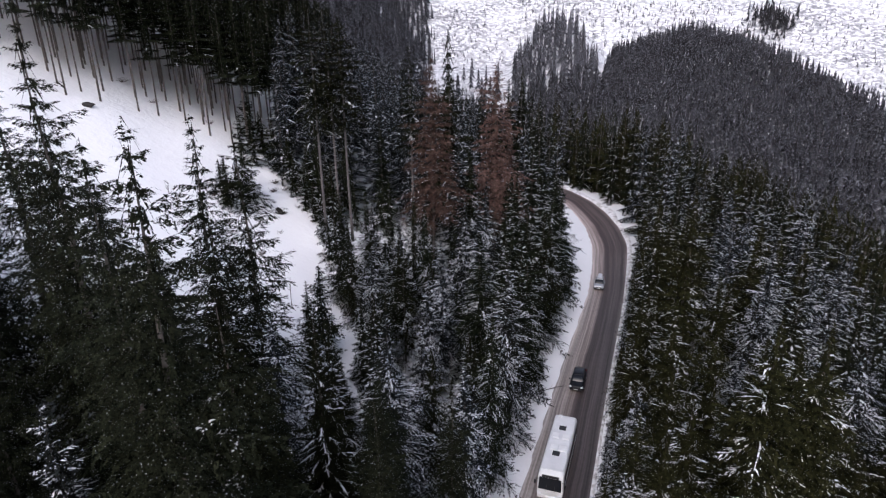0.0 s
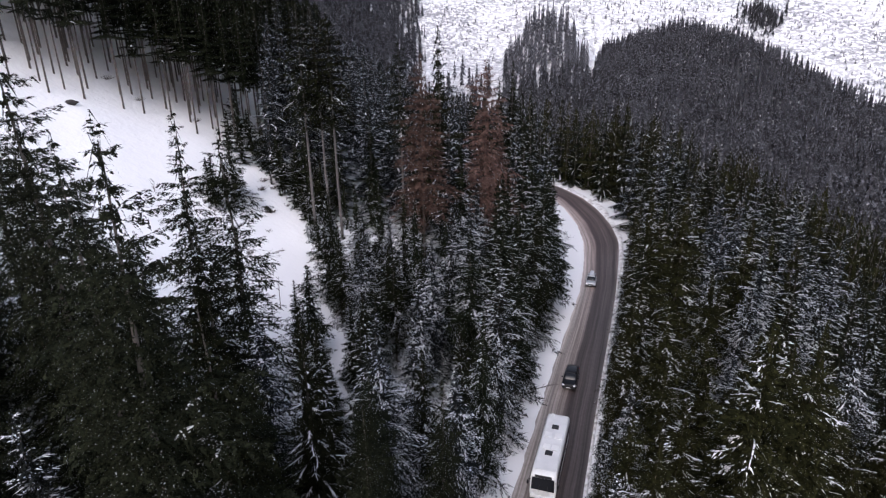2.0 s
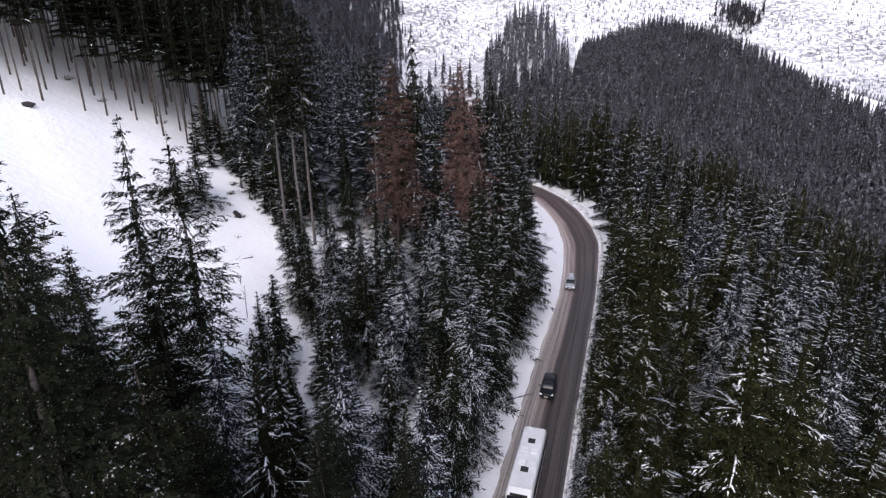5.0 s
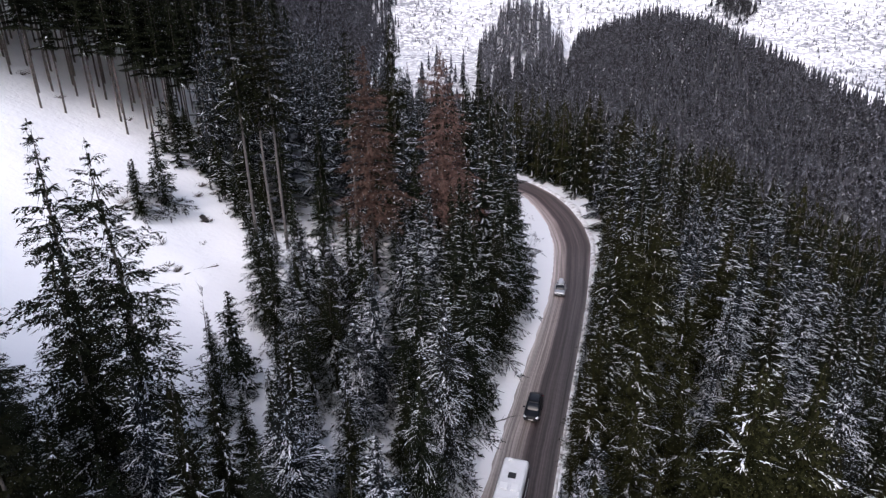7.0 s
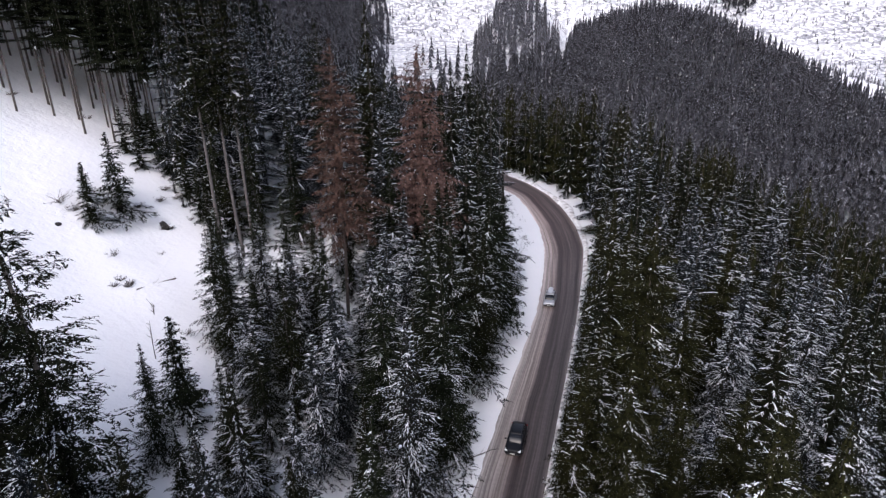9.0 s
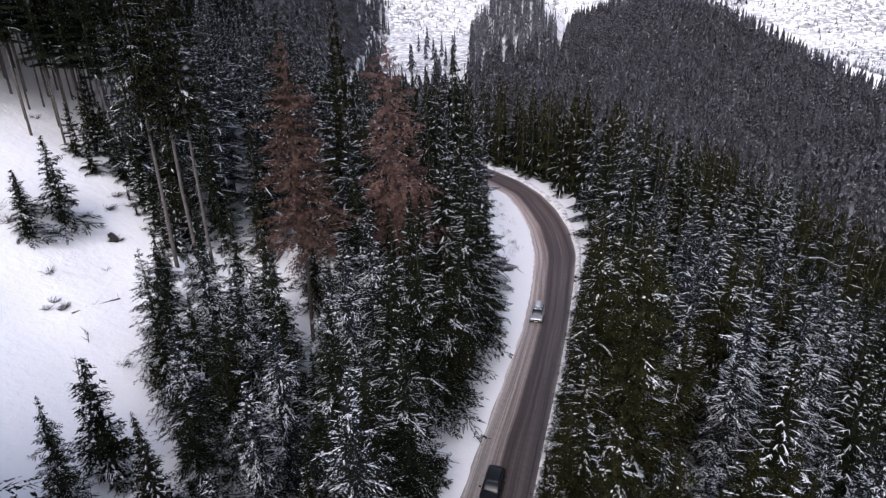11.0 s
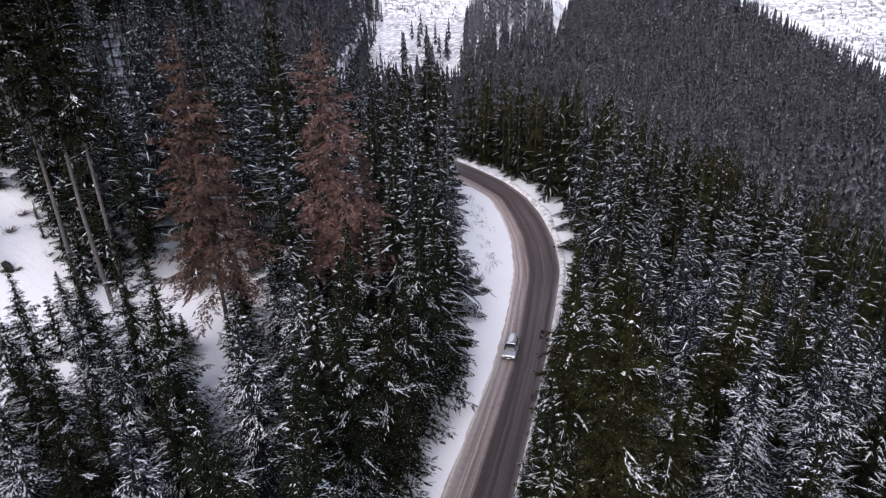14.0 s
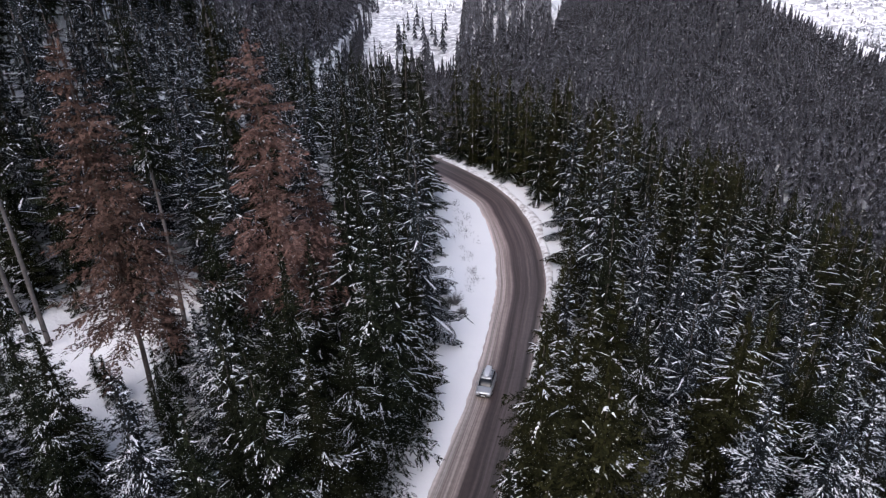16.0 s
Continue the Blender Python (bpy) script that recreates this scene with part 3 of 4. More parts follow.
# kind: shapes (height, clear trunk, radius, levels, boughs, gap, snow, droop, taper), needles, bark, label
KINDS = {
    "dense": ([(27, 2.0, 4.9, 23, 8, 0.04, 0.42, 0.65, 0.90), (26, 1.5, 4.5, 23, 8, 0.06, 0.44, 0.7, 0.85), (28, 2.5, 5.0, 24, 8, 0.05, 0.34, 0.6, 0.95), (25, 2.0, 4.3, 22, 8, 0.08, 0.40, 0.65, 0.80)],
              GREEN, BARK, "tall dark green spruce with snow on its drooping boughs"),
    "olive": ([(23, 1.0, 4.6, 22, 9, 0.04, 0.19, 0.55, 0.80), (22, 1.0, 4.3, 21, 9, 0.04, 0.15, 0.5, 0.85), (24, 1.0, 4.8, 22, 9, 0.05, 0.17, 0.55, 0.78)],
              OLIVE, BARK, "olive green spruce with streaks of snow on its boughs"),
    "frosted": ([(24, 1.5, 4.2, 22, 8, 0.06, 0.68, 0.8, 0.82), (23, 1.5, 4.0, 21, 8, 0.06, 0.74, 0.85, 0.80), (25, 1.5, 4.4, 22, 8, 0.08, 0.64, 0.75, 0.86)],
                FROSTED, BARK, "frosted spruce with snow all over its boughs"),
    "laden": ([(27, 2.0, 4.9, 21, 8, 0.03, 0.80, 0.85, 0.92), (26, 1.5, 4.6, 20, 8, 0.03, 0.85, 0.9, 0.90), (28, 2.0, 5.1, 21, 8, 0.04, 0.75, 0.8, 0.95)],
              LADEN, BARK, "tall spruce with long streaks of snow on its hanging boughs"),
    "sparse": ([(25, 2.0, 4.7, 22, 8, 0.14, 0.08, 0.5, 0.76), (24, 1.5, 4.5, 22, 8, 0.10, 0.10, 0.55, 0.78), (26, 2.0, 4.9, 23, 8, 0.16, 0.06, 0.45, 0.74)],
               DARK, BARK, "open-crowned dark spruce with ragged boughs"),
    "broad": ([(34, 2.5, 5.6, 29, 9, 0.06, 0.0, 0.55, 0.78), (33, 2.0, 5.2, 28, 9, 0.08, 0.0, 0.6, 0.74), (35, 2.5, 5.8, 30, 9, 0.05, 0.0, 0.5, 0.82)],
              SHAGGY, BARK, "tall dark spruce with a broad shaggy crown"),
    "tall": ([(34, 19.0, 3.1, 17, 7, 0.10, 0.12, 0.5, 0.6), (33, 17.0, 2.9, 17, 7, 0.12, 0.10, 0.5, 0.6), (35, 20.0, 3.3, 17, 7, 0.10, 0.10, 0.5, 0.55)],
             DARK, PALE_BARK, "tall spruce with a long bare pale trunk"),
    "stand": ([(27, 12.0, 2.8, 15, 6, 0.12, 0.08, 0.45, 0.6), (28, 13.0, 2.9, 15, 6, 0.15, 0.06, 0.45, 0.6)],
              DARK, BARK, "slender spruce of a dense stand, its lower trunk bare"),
    "dead": ([(31, 11.0, 3.8, 22, 9, 0.06, 0.0, 0.5, 0.6), (29, 10.0, 3.9, 22, 9, 0.08, 0.0, 0.55, 0.6)],
             RUST, DEAD_WOOD, "dead spruce with rust-brown needles"),
    "young": ([(9, 0.3, 2.0, 15, 8, 0.05, 0.45, 0.4, 0.85), (7, 0.2, 1.8, 13, 8, 0.08, 0.55, 0.4, 0.9)],
              GREEN, BARK, "young spruce standing in the snow"),
}
FINE = {"sparse": 0.85, "broad": 0.9, "dead": 0.85, "olive": 0.95}
FLECK = {"olive": 0.50, "laden": 0.20}
JITTER = {"dense": 0.3, "olive": 0.5, "laden": 0.4}
CREST = {"laden": 0.5, "olive": 0.97, "dense": 0.85, "frosted": 0.35}
MESHES = {}


def tree_meshes(kind, k, fine):
    """The three meshes of one shape of a kind, built once; fewer and broader sprays for trees further off."""
    if (kind, k, fine) not in MESHES:
        (h, clear, rad, levels, per, gap, snow, droop, taper), mat, bark = KINDS[kind][0][k], KINDS[kind][1], KINDS[kind][2]
        seed = sum(map(ord, kind)) * 7 + k
        lean = 0.012 * math.sin(seed * 1.7)
        sprays, tufts, wide = (14, 3, FINE[kind] * 1.15) if kind in FINE and kind != "olive" else (13, 2, 1.25) if kind == "olive" else (12, 2, 1.35)
        if fine and kind != "laden":
            (nv, nf), (sv, sf) = spruce_shape(seed, h, clear, rad, levels, per, gap, snow, droop, lean, taper, sprays, wide, crest=CREST.get(kind, 0.8), tufts=tufts, fleck=FLECK.get(kind, 0.6),
                                              core=4 if kind in ("sparse", "dead", "tall", "stand", "broad") else 7, jitter=JITTER.get(kind, 0.16))
        else:
            (nv, nf), (sv, sf) = tier_shape(seed, h, clear, rad, levels if fine else round(levels * 0.75), 8, gap, snow * (1.15 if kind == "frosted" else 1.0), droop, taper, CREST.get(kind, 0.8), 6 if fine else 3, 7 if fine else 4, JITTER.get(kind, 0.16), 0.85 if fine else 0.95)
            lean = 0.0
        tv, tf = trunk_shape(h, (0.0098 if clear < 5 else 0.0066) * h, lean, stubs=0 if clear < 5 else 30, seed=seed)
        MESHES[kind, k, fine] = h, mesh_of("trunk", tv, tf, [bark], smooth=True), mesh_of("crown", nv, nf, [mat]), mesh_of("bough_snow", sv, sf, [BOUGH_SNOW if fine and kind != "laden" else RIDGE_SNOW], smooth=True)
    return MESHES[kind, k, fine]


def spruce(kind, x, y, height, k=0, turn=0.0, slim=1.0):
    h, trunk, crown, snow = tree_meshes(kind, k % len(KINDS[kind][0]), y < 112 or kind in ("dead", "tall"))
    ob = new("spruce")
    tagged(ob, KINDS[kind][3], "tree", "spruces of the roadside forest")
    s = height / h
    ob.matrix_basis = Matrix.LocRotScale((x, y, float(ground(x, y))), Euler((0, 0, turn)), (s * slim, s * slim, s))
    part("trunk", trunk, ob)
    part("crown", crown, ob)
    tagged(part("bough_snow", snow, ob, "white snow lying on the boughs"), kind="stuff")
    return ob


# ---- the forest: single trees that stand out, then the stands round them ----
UPHILL = [
    ("dead", -2.7, 99.4, 35.6, 0), ("dead", 7.6, 108.5, 36.4, 1), ("dead", 10.5, 113.5, 24.8, 0),
    ("sparse", -22.0, 61.4, 28.8, 0), ("broad", -11.0, 30.4, 36.6, 0), ("broad", -16.4, 37.4, 33.4, 1), ("sparse", -11.6, 38.5, 27.0, 0), ("broad", -23.4, 45.0, 36.3, 2), ("sparse", -17.9, 61.5, 28.6, 2), ("broad", -28.0, 50.0, 27.6, 1), ("broad", -35.0, 57.0, 30.4, 0),
    ("tall", -21.5, 108.7, 37.5, 0), ("tall", -18.9, 109.2, 38.0, 1), ("tall", -17.2, 109.6, 36.5, 2), ("tall", -7.0, 118.0, 35.5, 1),
    ("dense", -0.2, 123.7, 39.0, 2), ("laden", 18.5, 174.0, 35.0, 1), ("laden", 14.5, 168.0, 31.0, 0),
    ("young", -34.9, 109.6, 11.0, 0), ("young", -36.3, 104.4, 8.0, 1), ("sparse", -15.6, 88.2, 14, 1), ("laden", -7.7, 67.0, 13.5, 0), ("dense", -15.5, 69.5, 12, 2), ("young", -15.2, 74.7, 11.0, 0), ("dense", -12.0, 93.4, 16.4, 0), ("dense", -8.6, 93.8, 18.8, 1), ("frosted", -10.4, 89.6, 15.5, 1), ("dense", -5.0, 91.6, 17.0, 3), ("dense", -13.6, 86.2, 14.0, 2), ("dense", -15.4, 91.0, 15.5, 1), ("dense", -12.4, 81.8, 12.5, 0), ("frosted", -6.6, 86.8, 15.0, 0), ("dense", -3.0, 87.2, 17.5, 1), ("dense", -10.2, 84.0, 13.0, 3), ("laden", -9.6, 70.0, 11.4, 2),
]
DOWNHILL = [
    ("olive", 28.6, 88.1, 25.4, 0), ("olive", 30.2, 80.2, 28.8, 2), ("olive", 16.3, 45.0, 17.5, 1), ("olive", 26.6, 52.0, 27.5, 0), ("olive", 31.2, 52.5, 29.5, 2), ("olive", 36.4, 64.5, 23.5, 1), ("laden", 25.6, 81.2, 19.5, 0), ("laden", 23.4, 72.0, 15.0, 1),
    ("olive", 25.5, 79.5, 14.0, 0), ("frosted", 42.0, 84.5, 21.0, 0), ("frosted", 72.8, 108.2, 22.0, 1), ("frosted", 81.0, 119.0, 23.0, 2), ("olive", 41.0, 72.0, 20.0, 2), ("olive", 22.5, 61.0, 15.0, 1), ("frosted", 18.2, 57.5, 12.0, 1), ("olive", 19.6, 65.0, 13.0, 0), ("olive", 22.0, 71.2, 15, 2), ("olive", 16.0, 50.6, 14.0, 2), ("frosted", 13.2, 44.5, 12.0, 0),
]
taken = {}
CELL = 4.0


def free(x, y, gap):
    i, j = int(x // CELL), int(y // CELL)
    return all((x - a) ** 2 + (y - b) ** 2 > gap * gap for u in range(i - 2, i + 3) for w in range(j - 2, j + 3) for a, b in taken.get((u, w), ()))


def claim(x, y):
    taken.setdefault((int(x // CELL), int(y // CELL)), []).append((x, y))


def clear_of_road(x, y, h):
    """How slim a crown is that keeps its boughs short of the asphalt."""
    a, b = edges(y)
    return float(np.clip(max(a - x, x - b) / (0.23 * h), 0.5, 1.0))


q = random.Random(11)
for kind, x, y, h, k in UPHILL + DOWNHILL:
    claim(x, y)
    spruce(kind, x, y, h, k, q.uniform(0, 6.28), clear_of_road(x, y, h))


def stand(x, y):
    """What grows at a place of the near forest: kind, height and spacing, or None."""
    a, b = edges(y)
    d, r = a - x, x - b
    if -1 < r < np.interp(y, [60, 118, 140], [0.8, 1.2, 4.2]) or d < np.interp(y, [75, 95, 112, 126, 138, 172, 200], [3.3, 4.6, 6.2, 8.6, 12.0, 12.0, 8.0]) and r < 0:
        return None
    if in_clearing(x, y):
        return None
    pick = q.random()
    if r > 0:
        if r < 3.6:
            return ("olive" if pick < 0.6 else "frosted", q.uniform(4.5, 6) + 2.4 * r, 1.9 if r < 2 else 2.7)      # young growth up to the road's edge
        if math.hypot(x - 28.6, y - 88.1) < 8.5 or math.hypot(x - 30.2, y - 80.2) < 8.5:
            return ("olive" if pick < 0.5 else "frosted", q.uniform(10, 13), 4.6)      # low growth round the two tall roadside trees
        brow = 0.767 * (x - 54) + 0.64 * (y - 194)
        if -9 < brow < 18 and y > 120:
            return ("olive" if pick < 0.5 else "laden" if pick < 0.8 else "dense", q.uniform(24, 29), 4.6)
        if y < 72:
            return ("olive", q.uniform(14, 20), 5.0)
        if r < 20 and y < 104:
            return ("olive" if pick < 0.6 else "dense" if pick < 0.8 else "frosted", q.uniform(15, 20), 5.0)
        if r < 10 and y < 118:
            return ("olive" if pick < 0.5 else "frosted", q.uniform(15, 20), 5.2)
        if y > 140 or x > 95:
            return ("olive" if pick < 0.25 else "frosted" if pick < 0.45 else "laden", q.uniform(24, 30), 5.4)
        return ("frosted" if pick < 0.52 else "olive" if pick < 0.66 else "laden" if pick < 0.82 else "dense", q.uniform(19, 27), 5.0)
    if x < -38 and y > 100:
        return ("stand", q.uniform(24, 29), 3.0)
    if y > 128 and d > 40:
        return ("tall" if pick < 0.08 and y < 165 else "frosted" if pick < 0.92 else "dense", q.uniform(25, 31) if y < 165 else q.uniform(18, 25), 5.8)
    if y < 70 and -7.5 < x < 3 and y > 57:
        return ("dense" if pick < 0.1 else "laden" if pick < 0.5 else "frosted", q.uniform(11, 15), 3.9)
    if y < 62 and d > 22:
        return ("broad" if pick < 0.6 else "sparse", q.uniform(21, 26), 5.4 if x > -26 else 4.6)
    if x < -7 and 96 < y < 116:
        return ("young" if pick < 0.6 else "frosted", q.uniform(3, 7), 7.5)      # open snow with a few small trees
    if x < -4 and 86 < y < 118:
        return ("dense" if pick < 0.4 else "sparse" if pick < 0.7 else "frosted", q.uniform(7, 13), 5.0)
    if x < 3 and 70 < y < 113:
        return ("dense" if pick < 0.6 else "sparse" if pick < 0.7 else "frosted", q.uniform(12, 19), 4.1)
    if -14 < x < -8.5 and 57 < y < 70:
        return ("laden" if pick < 0.6 else "frosted", q.uniform(8, 11.5), 4.0)
    if y < 46:
        return ("broad" if pick < 0.5 else "sparse" if pick < 0.7 else "laden" if d < 14 else "frosted", q.uniform(16, 21), 4.4)
    if y < 74:
        return ("dense" if pick < 0.25 else "laden" if pick < 0.6 else "frosted", q.uniform(16, 22), 4.2)
    if y < 98:
        return ("laden" if pick > 0.8 else "dense" if pick < (0.62 if d > 9 else 0.5) else "frosted", q.uniform(16, 22) + 0.08 * max(y - 60, 0), 4.0)
    if y < 122 and d > 9:
        return ("dense" if pick < 0.65 else "laden" if pick < 0.8 else "frosted", q.uniform(19, 27), 4.6)
    if d < 14:
        return ("dense" if y < 114 and d > 9 and pick < 0.6 else "laden" if pick < 0.5 else "dense" if pick < 0.82 else "frosted", q.uniform(19, 26) + (5 if y > 112 else 0), 4.4)
    return ("dense" if pick < 0.12 else "frosted" if pick < 0.8 else "laden", q.uniform(19, 27), 6.0)


near, behind = [], []
for _ in range(37000):
    x, y = q.uniform(-95, 150), q.uniform(14, 235)
    if x < -0.75 * y - 20 or x > 0.8 * y + 30:
        continue
    s = stand(x, y)
    if s and free(x, y, s[2] * q.uniform(0.85, 1.2)):
        claim(x, y)
        (near if -44 < x < 82 and (y < 150 or y < 198 and 30 < x < 74) else behind).append((s[0], x, y, s[1]))
near.sort(key=lambda t: t[2] + 0.35 * abs(t[1] - 15) - (48 if t[1] > 30 and t[2] > 130 else 0))
for kind, x, y, h in near[:280]:
    spruce(kind, x, y, h, q.randrange(9), q.uniform(0, 6.28), q.uniform(0.88, 1.12) * clear_of_road(x, y, h))


def forest(name, label, trees, light):
    """Many trees in one object: shapes of few triangles, set out by kind."""
    shapes, vs, fs, ms, base = {}, [], [], [], 0
    mats = []
    for kind, x, y, h in trees:
        k = q.randrange(3 if light else 6)
        if (kind, k) not in shapes:
            hh, clear, rad, levels, per, gap, snow, droop, taper = KINDS[kind][0][k % len(KINDS[kind][0])]
            if light:
                lv, pr, fringe, flecks = light
                (nv, nf), (sv, sf) = tier_shape(900 + k + len(kind), hh, clear, rad, lv, pr, gap, snow * (1.15 if kind == "frosted" else 1.0), droop, taper, CREST.get(kind, 0.8), fringe, flecks, JITTER.get(kind, 0.16))
            else:
                (nv, nf), (sv, sf) = far_shape(700 + k, hh, rad, snow, *((2, 3) if name == "mountain_trees" else (5, 4)))
            tv, tf = trunk_shape(hh, (0.006 if kind == "stand" else 0.0085) * hh, sides=5) if light else (np.zeros((0, 3)), np.zeros((0, 3), int))
            v = np.concatenate([nv, sv, tv])
            f = np.concatenate([nf, sf + len(nv), tf + len(nv) + len(sv)])
            shapes[kind, k] = hh, v, f, len(nf), len(sf), len(tf)
        hh, v, f, a, b, c = shapes[kind, k]
        for m in (KINDS[kind][1], RIDGE_SNOW, KINDS[kind][2]):
            if m not in mats:
                mats.append(m)
        s, t = h / hh, q.uniform(0, 6.28)
        w = s * q.uniform(0.9, 1.15) * clear_of_road(x, y, h)
        co, si = math.cos(t) * w, math.sin(t) * w
        p = np.stack([v[:, 0] * co - v[:, 1] * si + x, v[:, 0] * si + v[:, 1] * co + y, v[:, 2] * s + float(ground(x, y))], -1)
        vs.append(p)
        fs.append(f + base)
        base += len(v)
        ms.append(np.repeat([mats.index(KINDS[kind][1]), mats.index(RIDGE_SNOW), mats.index(KINDS[kind][2])], [a, b, c]))
    ob = new(name, mesh_of(name, np.concatenate(vs), np.concatenate(fs), mats, np.concatenate(ms)))
    return tagged(ob, label, "forest", kind="stuff")


behind += near[280:]
rim_trees = [t for t in behind if t[2] < 190 and -62 < t[1] < 92]
forest("spruce_stand", "dense spruce stand with snow on its boughs", rim_trees, (12, 6, 1, 2))
forest("spruce_stand", "dense spruce wood further off, with snow on its boughs", [t for t in behind if t not in rim_trees], (8, 6, 0, 1))

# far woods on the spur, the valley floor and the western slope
KINDS["far"] = ([(22, 0.5, 6.6, 9, 6, 0, 0.0, 0.5, 0.85), (20, 0.5, 6.2, 9, 6, 0, 0.0, 0.5, 0.85), (24, 0.5, 6.4, 9, 6, 0, 0.0, 0.5, 0.85)], FAR_HAZED, BARK, "")
# the knoll stands behind more of the painted haze
KINDS["knoll"] = ([(22, 0.5, 4.4, 9, 6, 0, 0.0, 0.5, 0.85)] * 3, PALE_HAZED, BARK, "")
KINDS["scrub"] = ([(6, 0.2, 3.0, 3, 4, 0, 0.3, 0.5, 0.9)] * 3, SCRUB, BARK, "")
far = []
CREST_B, CREST_Y = [x / y for x, y, z in RIDGE], [y for x, y, z in RIDGE]
for gy_far in np.arange(200, 720, 3.9):
    for gx_far in np.arange(-0.62 * gy_far - 10, 0.92 * gy_far + 40, 4.2):
        x, y = gx_far + q.uniform(-1.5, 1.5), gy_far + q.uniform(-1.5, 1.5)
        b = x / y
        tall = b < 0.21 or y < 330
        xl_far, xr_far = edges(y)
        if y < 236 and -96 < x < 151 or y < 300 and xl_far - 8 < x < xr_far + 4:
            continue
        if y < 330 and x > 0.95 * y or tall and not free(x, y, 4.7):
            continue
        # a treeless gully between the two hills; open snow behind the spur
        if abs(b - 0.226) < 0.00017 * (y - 530) or b > 0.243 and y > np.interp(b, CREST_B, CREST_Y) + 22:
            continue
        if y > 600 and 0.243 <= b and float(ground(x, y)) > float(ridge_height(x, y)) + 0.5:
            continue
        if y > 500 and -0.042 < b + 0.012 * noise.noise(Vector((x * 0.05, y * 0.02, 9))) < 0.093 and q.random() < 0.96:      # an open glade
            continue
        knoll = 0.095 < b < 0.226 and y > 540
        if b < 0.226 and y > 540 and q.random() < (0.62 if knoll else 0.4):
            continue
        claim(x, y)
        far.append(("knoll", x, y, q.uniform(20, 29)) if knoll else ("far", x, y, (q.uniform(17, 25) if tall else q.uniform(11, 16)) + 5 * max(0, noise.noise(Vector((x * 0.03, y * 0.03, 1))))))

# the wooded flank of the mountain, and trees scattered over its open snow
for _ in range(2600):
    y = q.uniform(790, 1180)
    x = y * q.uniform(-0.24, np.interp(y, [790, 1000, 1180], [-0.032, -0.040, -0.055]) + 0.014 * noise.noise(Vector((y * 0.04, 0, 5))))
    if free(x, y, 6.0):
        claim(x, y)
        far.append(("far", x, y, q.uniform(15, 24)))
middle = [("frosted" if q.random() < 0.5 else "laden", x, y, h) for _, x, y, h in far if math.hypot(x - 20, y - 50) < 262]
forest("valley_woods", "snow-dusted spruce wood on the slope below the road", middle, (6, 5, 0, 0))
forest("far_woods", "distant snow-dusted spruce forest on the valley slopes, haze put into its greys", [t for t in far if math.hypot(t[1] - 20, t[2] - 50) >= 262], None)

scatter = []
for _ in range(13000):
    y = q.uniform(480, 1650)
    x = q.uniform(-0.03, 0.85) * y
    if y < 850 and (x < 0.243 * y or y < np.interp(x / y, CREST_B, CREST_Y) + 40):
        continue
    thick = 0.95 if x < 0.36 * y else 0.50
    if noise.noise(Vector((x * 0.008, y * 0.008, 3))) + q.uniform(-0.5, 0.5) < thick - 0.55:
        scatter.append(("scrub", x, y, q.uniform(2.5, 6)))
for _ in range(150):      # a dark grove on the open flank
    x, y = 433 + q.gauss(0, 14), 905 + q.gauss(0, 22)
    scatter.append(("far", x, y, q.uniform(9, 16)))
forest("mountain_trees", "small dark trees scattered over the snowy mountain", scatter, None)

# ---- vehicles on the road ----
GLASS = plain("tinted_glass", (0.012, 0.014, 0.018), 0.08, vary=0.05)
TYRE = plain("tyre_rubber", (0.018, 0.018, 0.019), 0.85)
RIM = plain("wheel_alloy", (0.45, 0.45, 0.47), 0.35, 0.9)
BLACK_PLASTIC = plain("black_plastic", (0.02, 0.02, 0.022), 0.55)
LAMP = plain("lamp_glass", (0.75, 0.77, 0.80), 0.12, vary=0.03)
RED_LAMP = plain("red_lamp", (0.30, 0.012, 0.012), 0.2)
PLATE = plain("plate", (0.7, 0.7, 0.7), 0.5, vary=0.03)
BUS_WHITE = plain("bus_white", (0.70, 0.71, 0.72), 0.35, vary=0.06, scale=0.8)
BUS_ROOF = plain("bus_roof_grey", (0.62, 0.63, 0.65), 0.5, vary=0.1, scale=0.6)
CAR_BLACK = plain("black_paint", (0.008, 0.009, 0.012), 0.3, vary=0.1)
CAR_BLACK.node_tree.nodes["Principled BSDF"].inputs["Specular IOR Level"].default_value = 0.15
CAR_SILVER = plain("silver_paint", (0.42, 0.43, 0.45), 0.28, 0.55, vary=0.06)
BOX_GREY = plain("roof_box_grey", (0.48, 0.50, 0.55), 0.3, vary=0.05)


def loft(sections, mat, name, power=5.0, n=20, smooth=True):
    """A rounded body from cross-sections (y, half width, bottom, top, narrowing of the top)."""
    bm = bmesh.new()
    rings = []
    for y, hw, z0, z1, nar in sections:
        ring = []
        for k in range(n):
            a = 2 * math.pi * (k + 0.5) / n
            c, s = math.cos(a), math.sin(a)
            u = math.copysign(abs(c) ** (2 / power), c)
            w = math.copysign(abs(s) ** (2 / power), s)
            ring.append(bm.verts.new((u * hw * (1 - nar * max(0, w)), y, (z0 + z1) / 2 + w * (z1 - z0) / 2)))
        rings.append(ring)
    for p, r in zip(rings, rings[1:]):
        for k in range(n):
            bm.faces.new((p[k], p[(k + 1) % n], r[(k + 1) % n], r[k]))
    bm.faces.new(rings[0])
    bm.faces.new(list(reversed(rings[-1])))
    return from_bm(name, bm, mat, smooth)


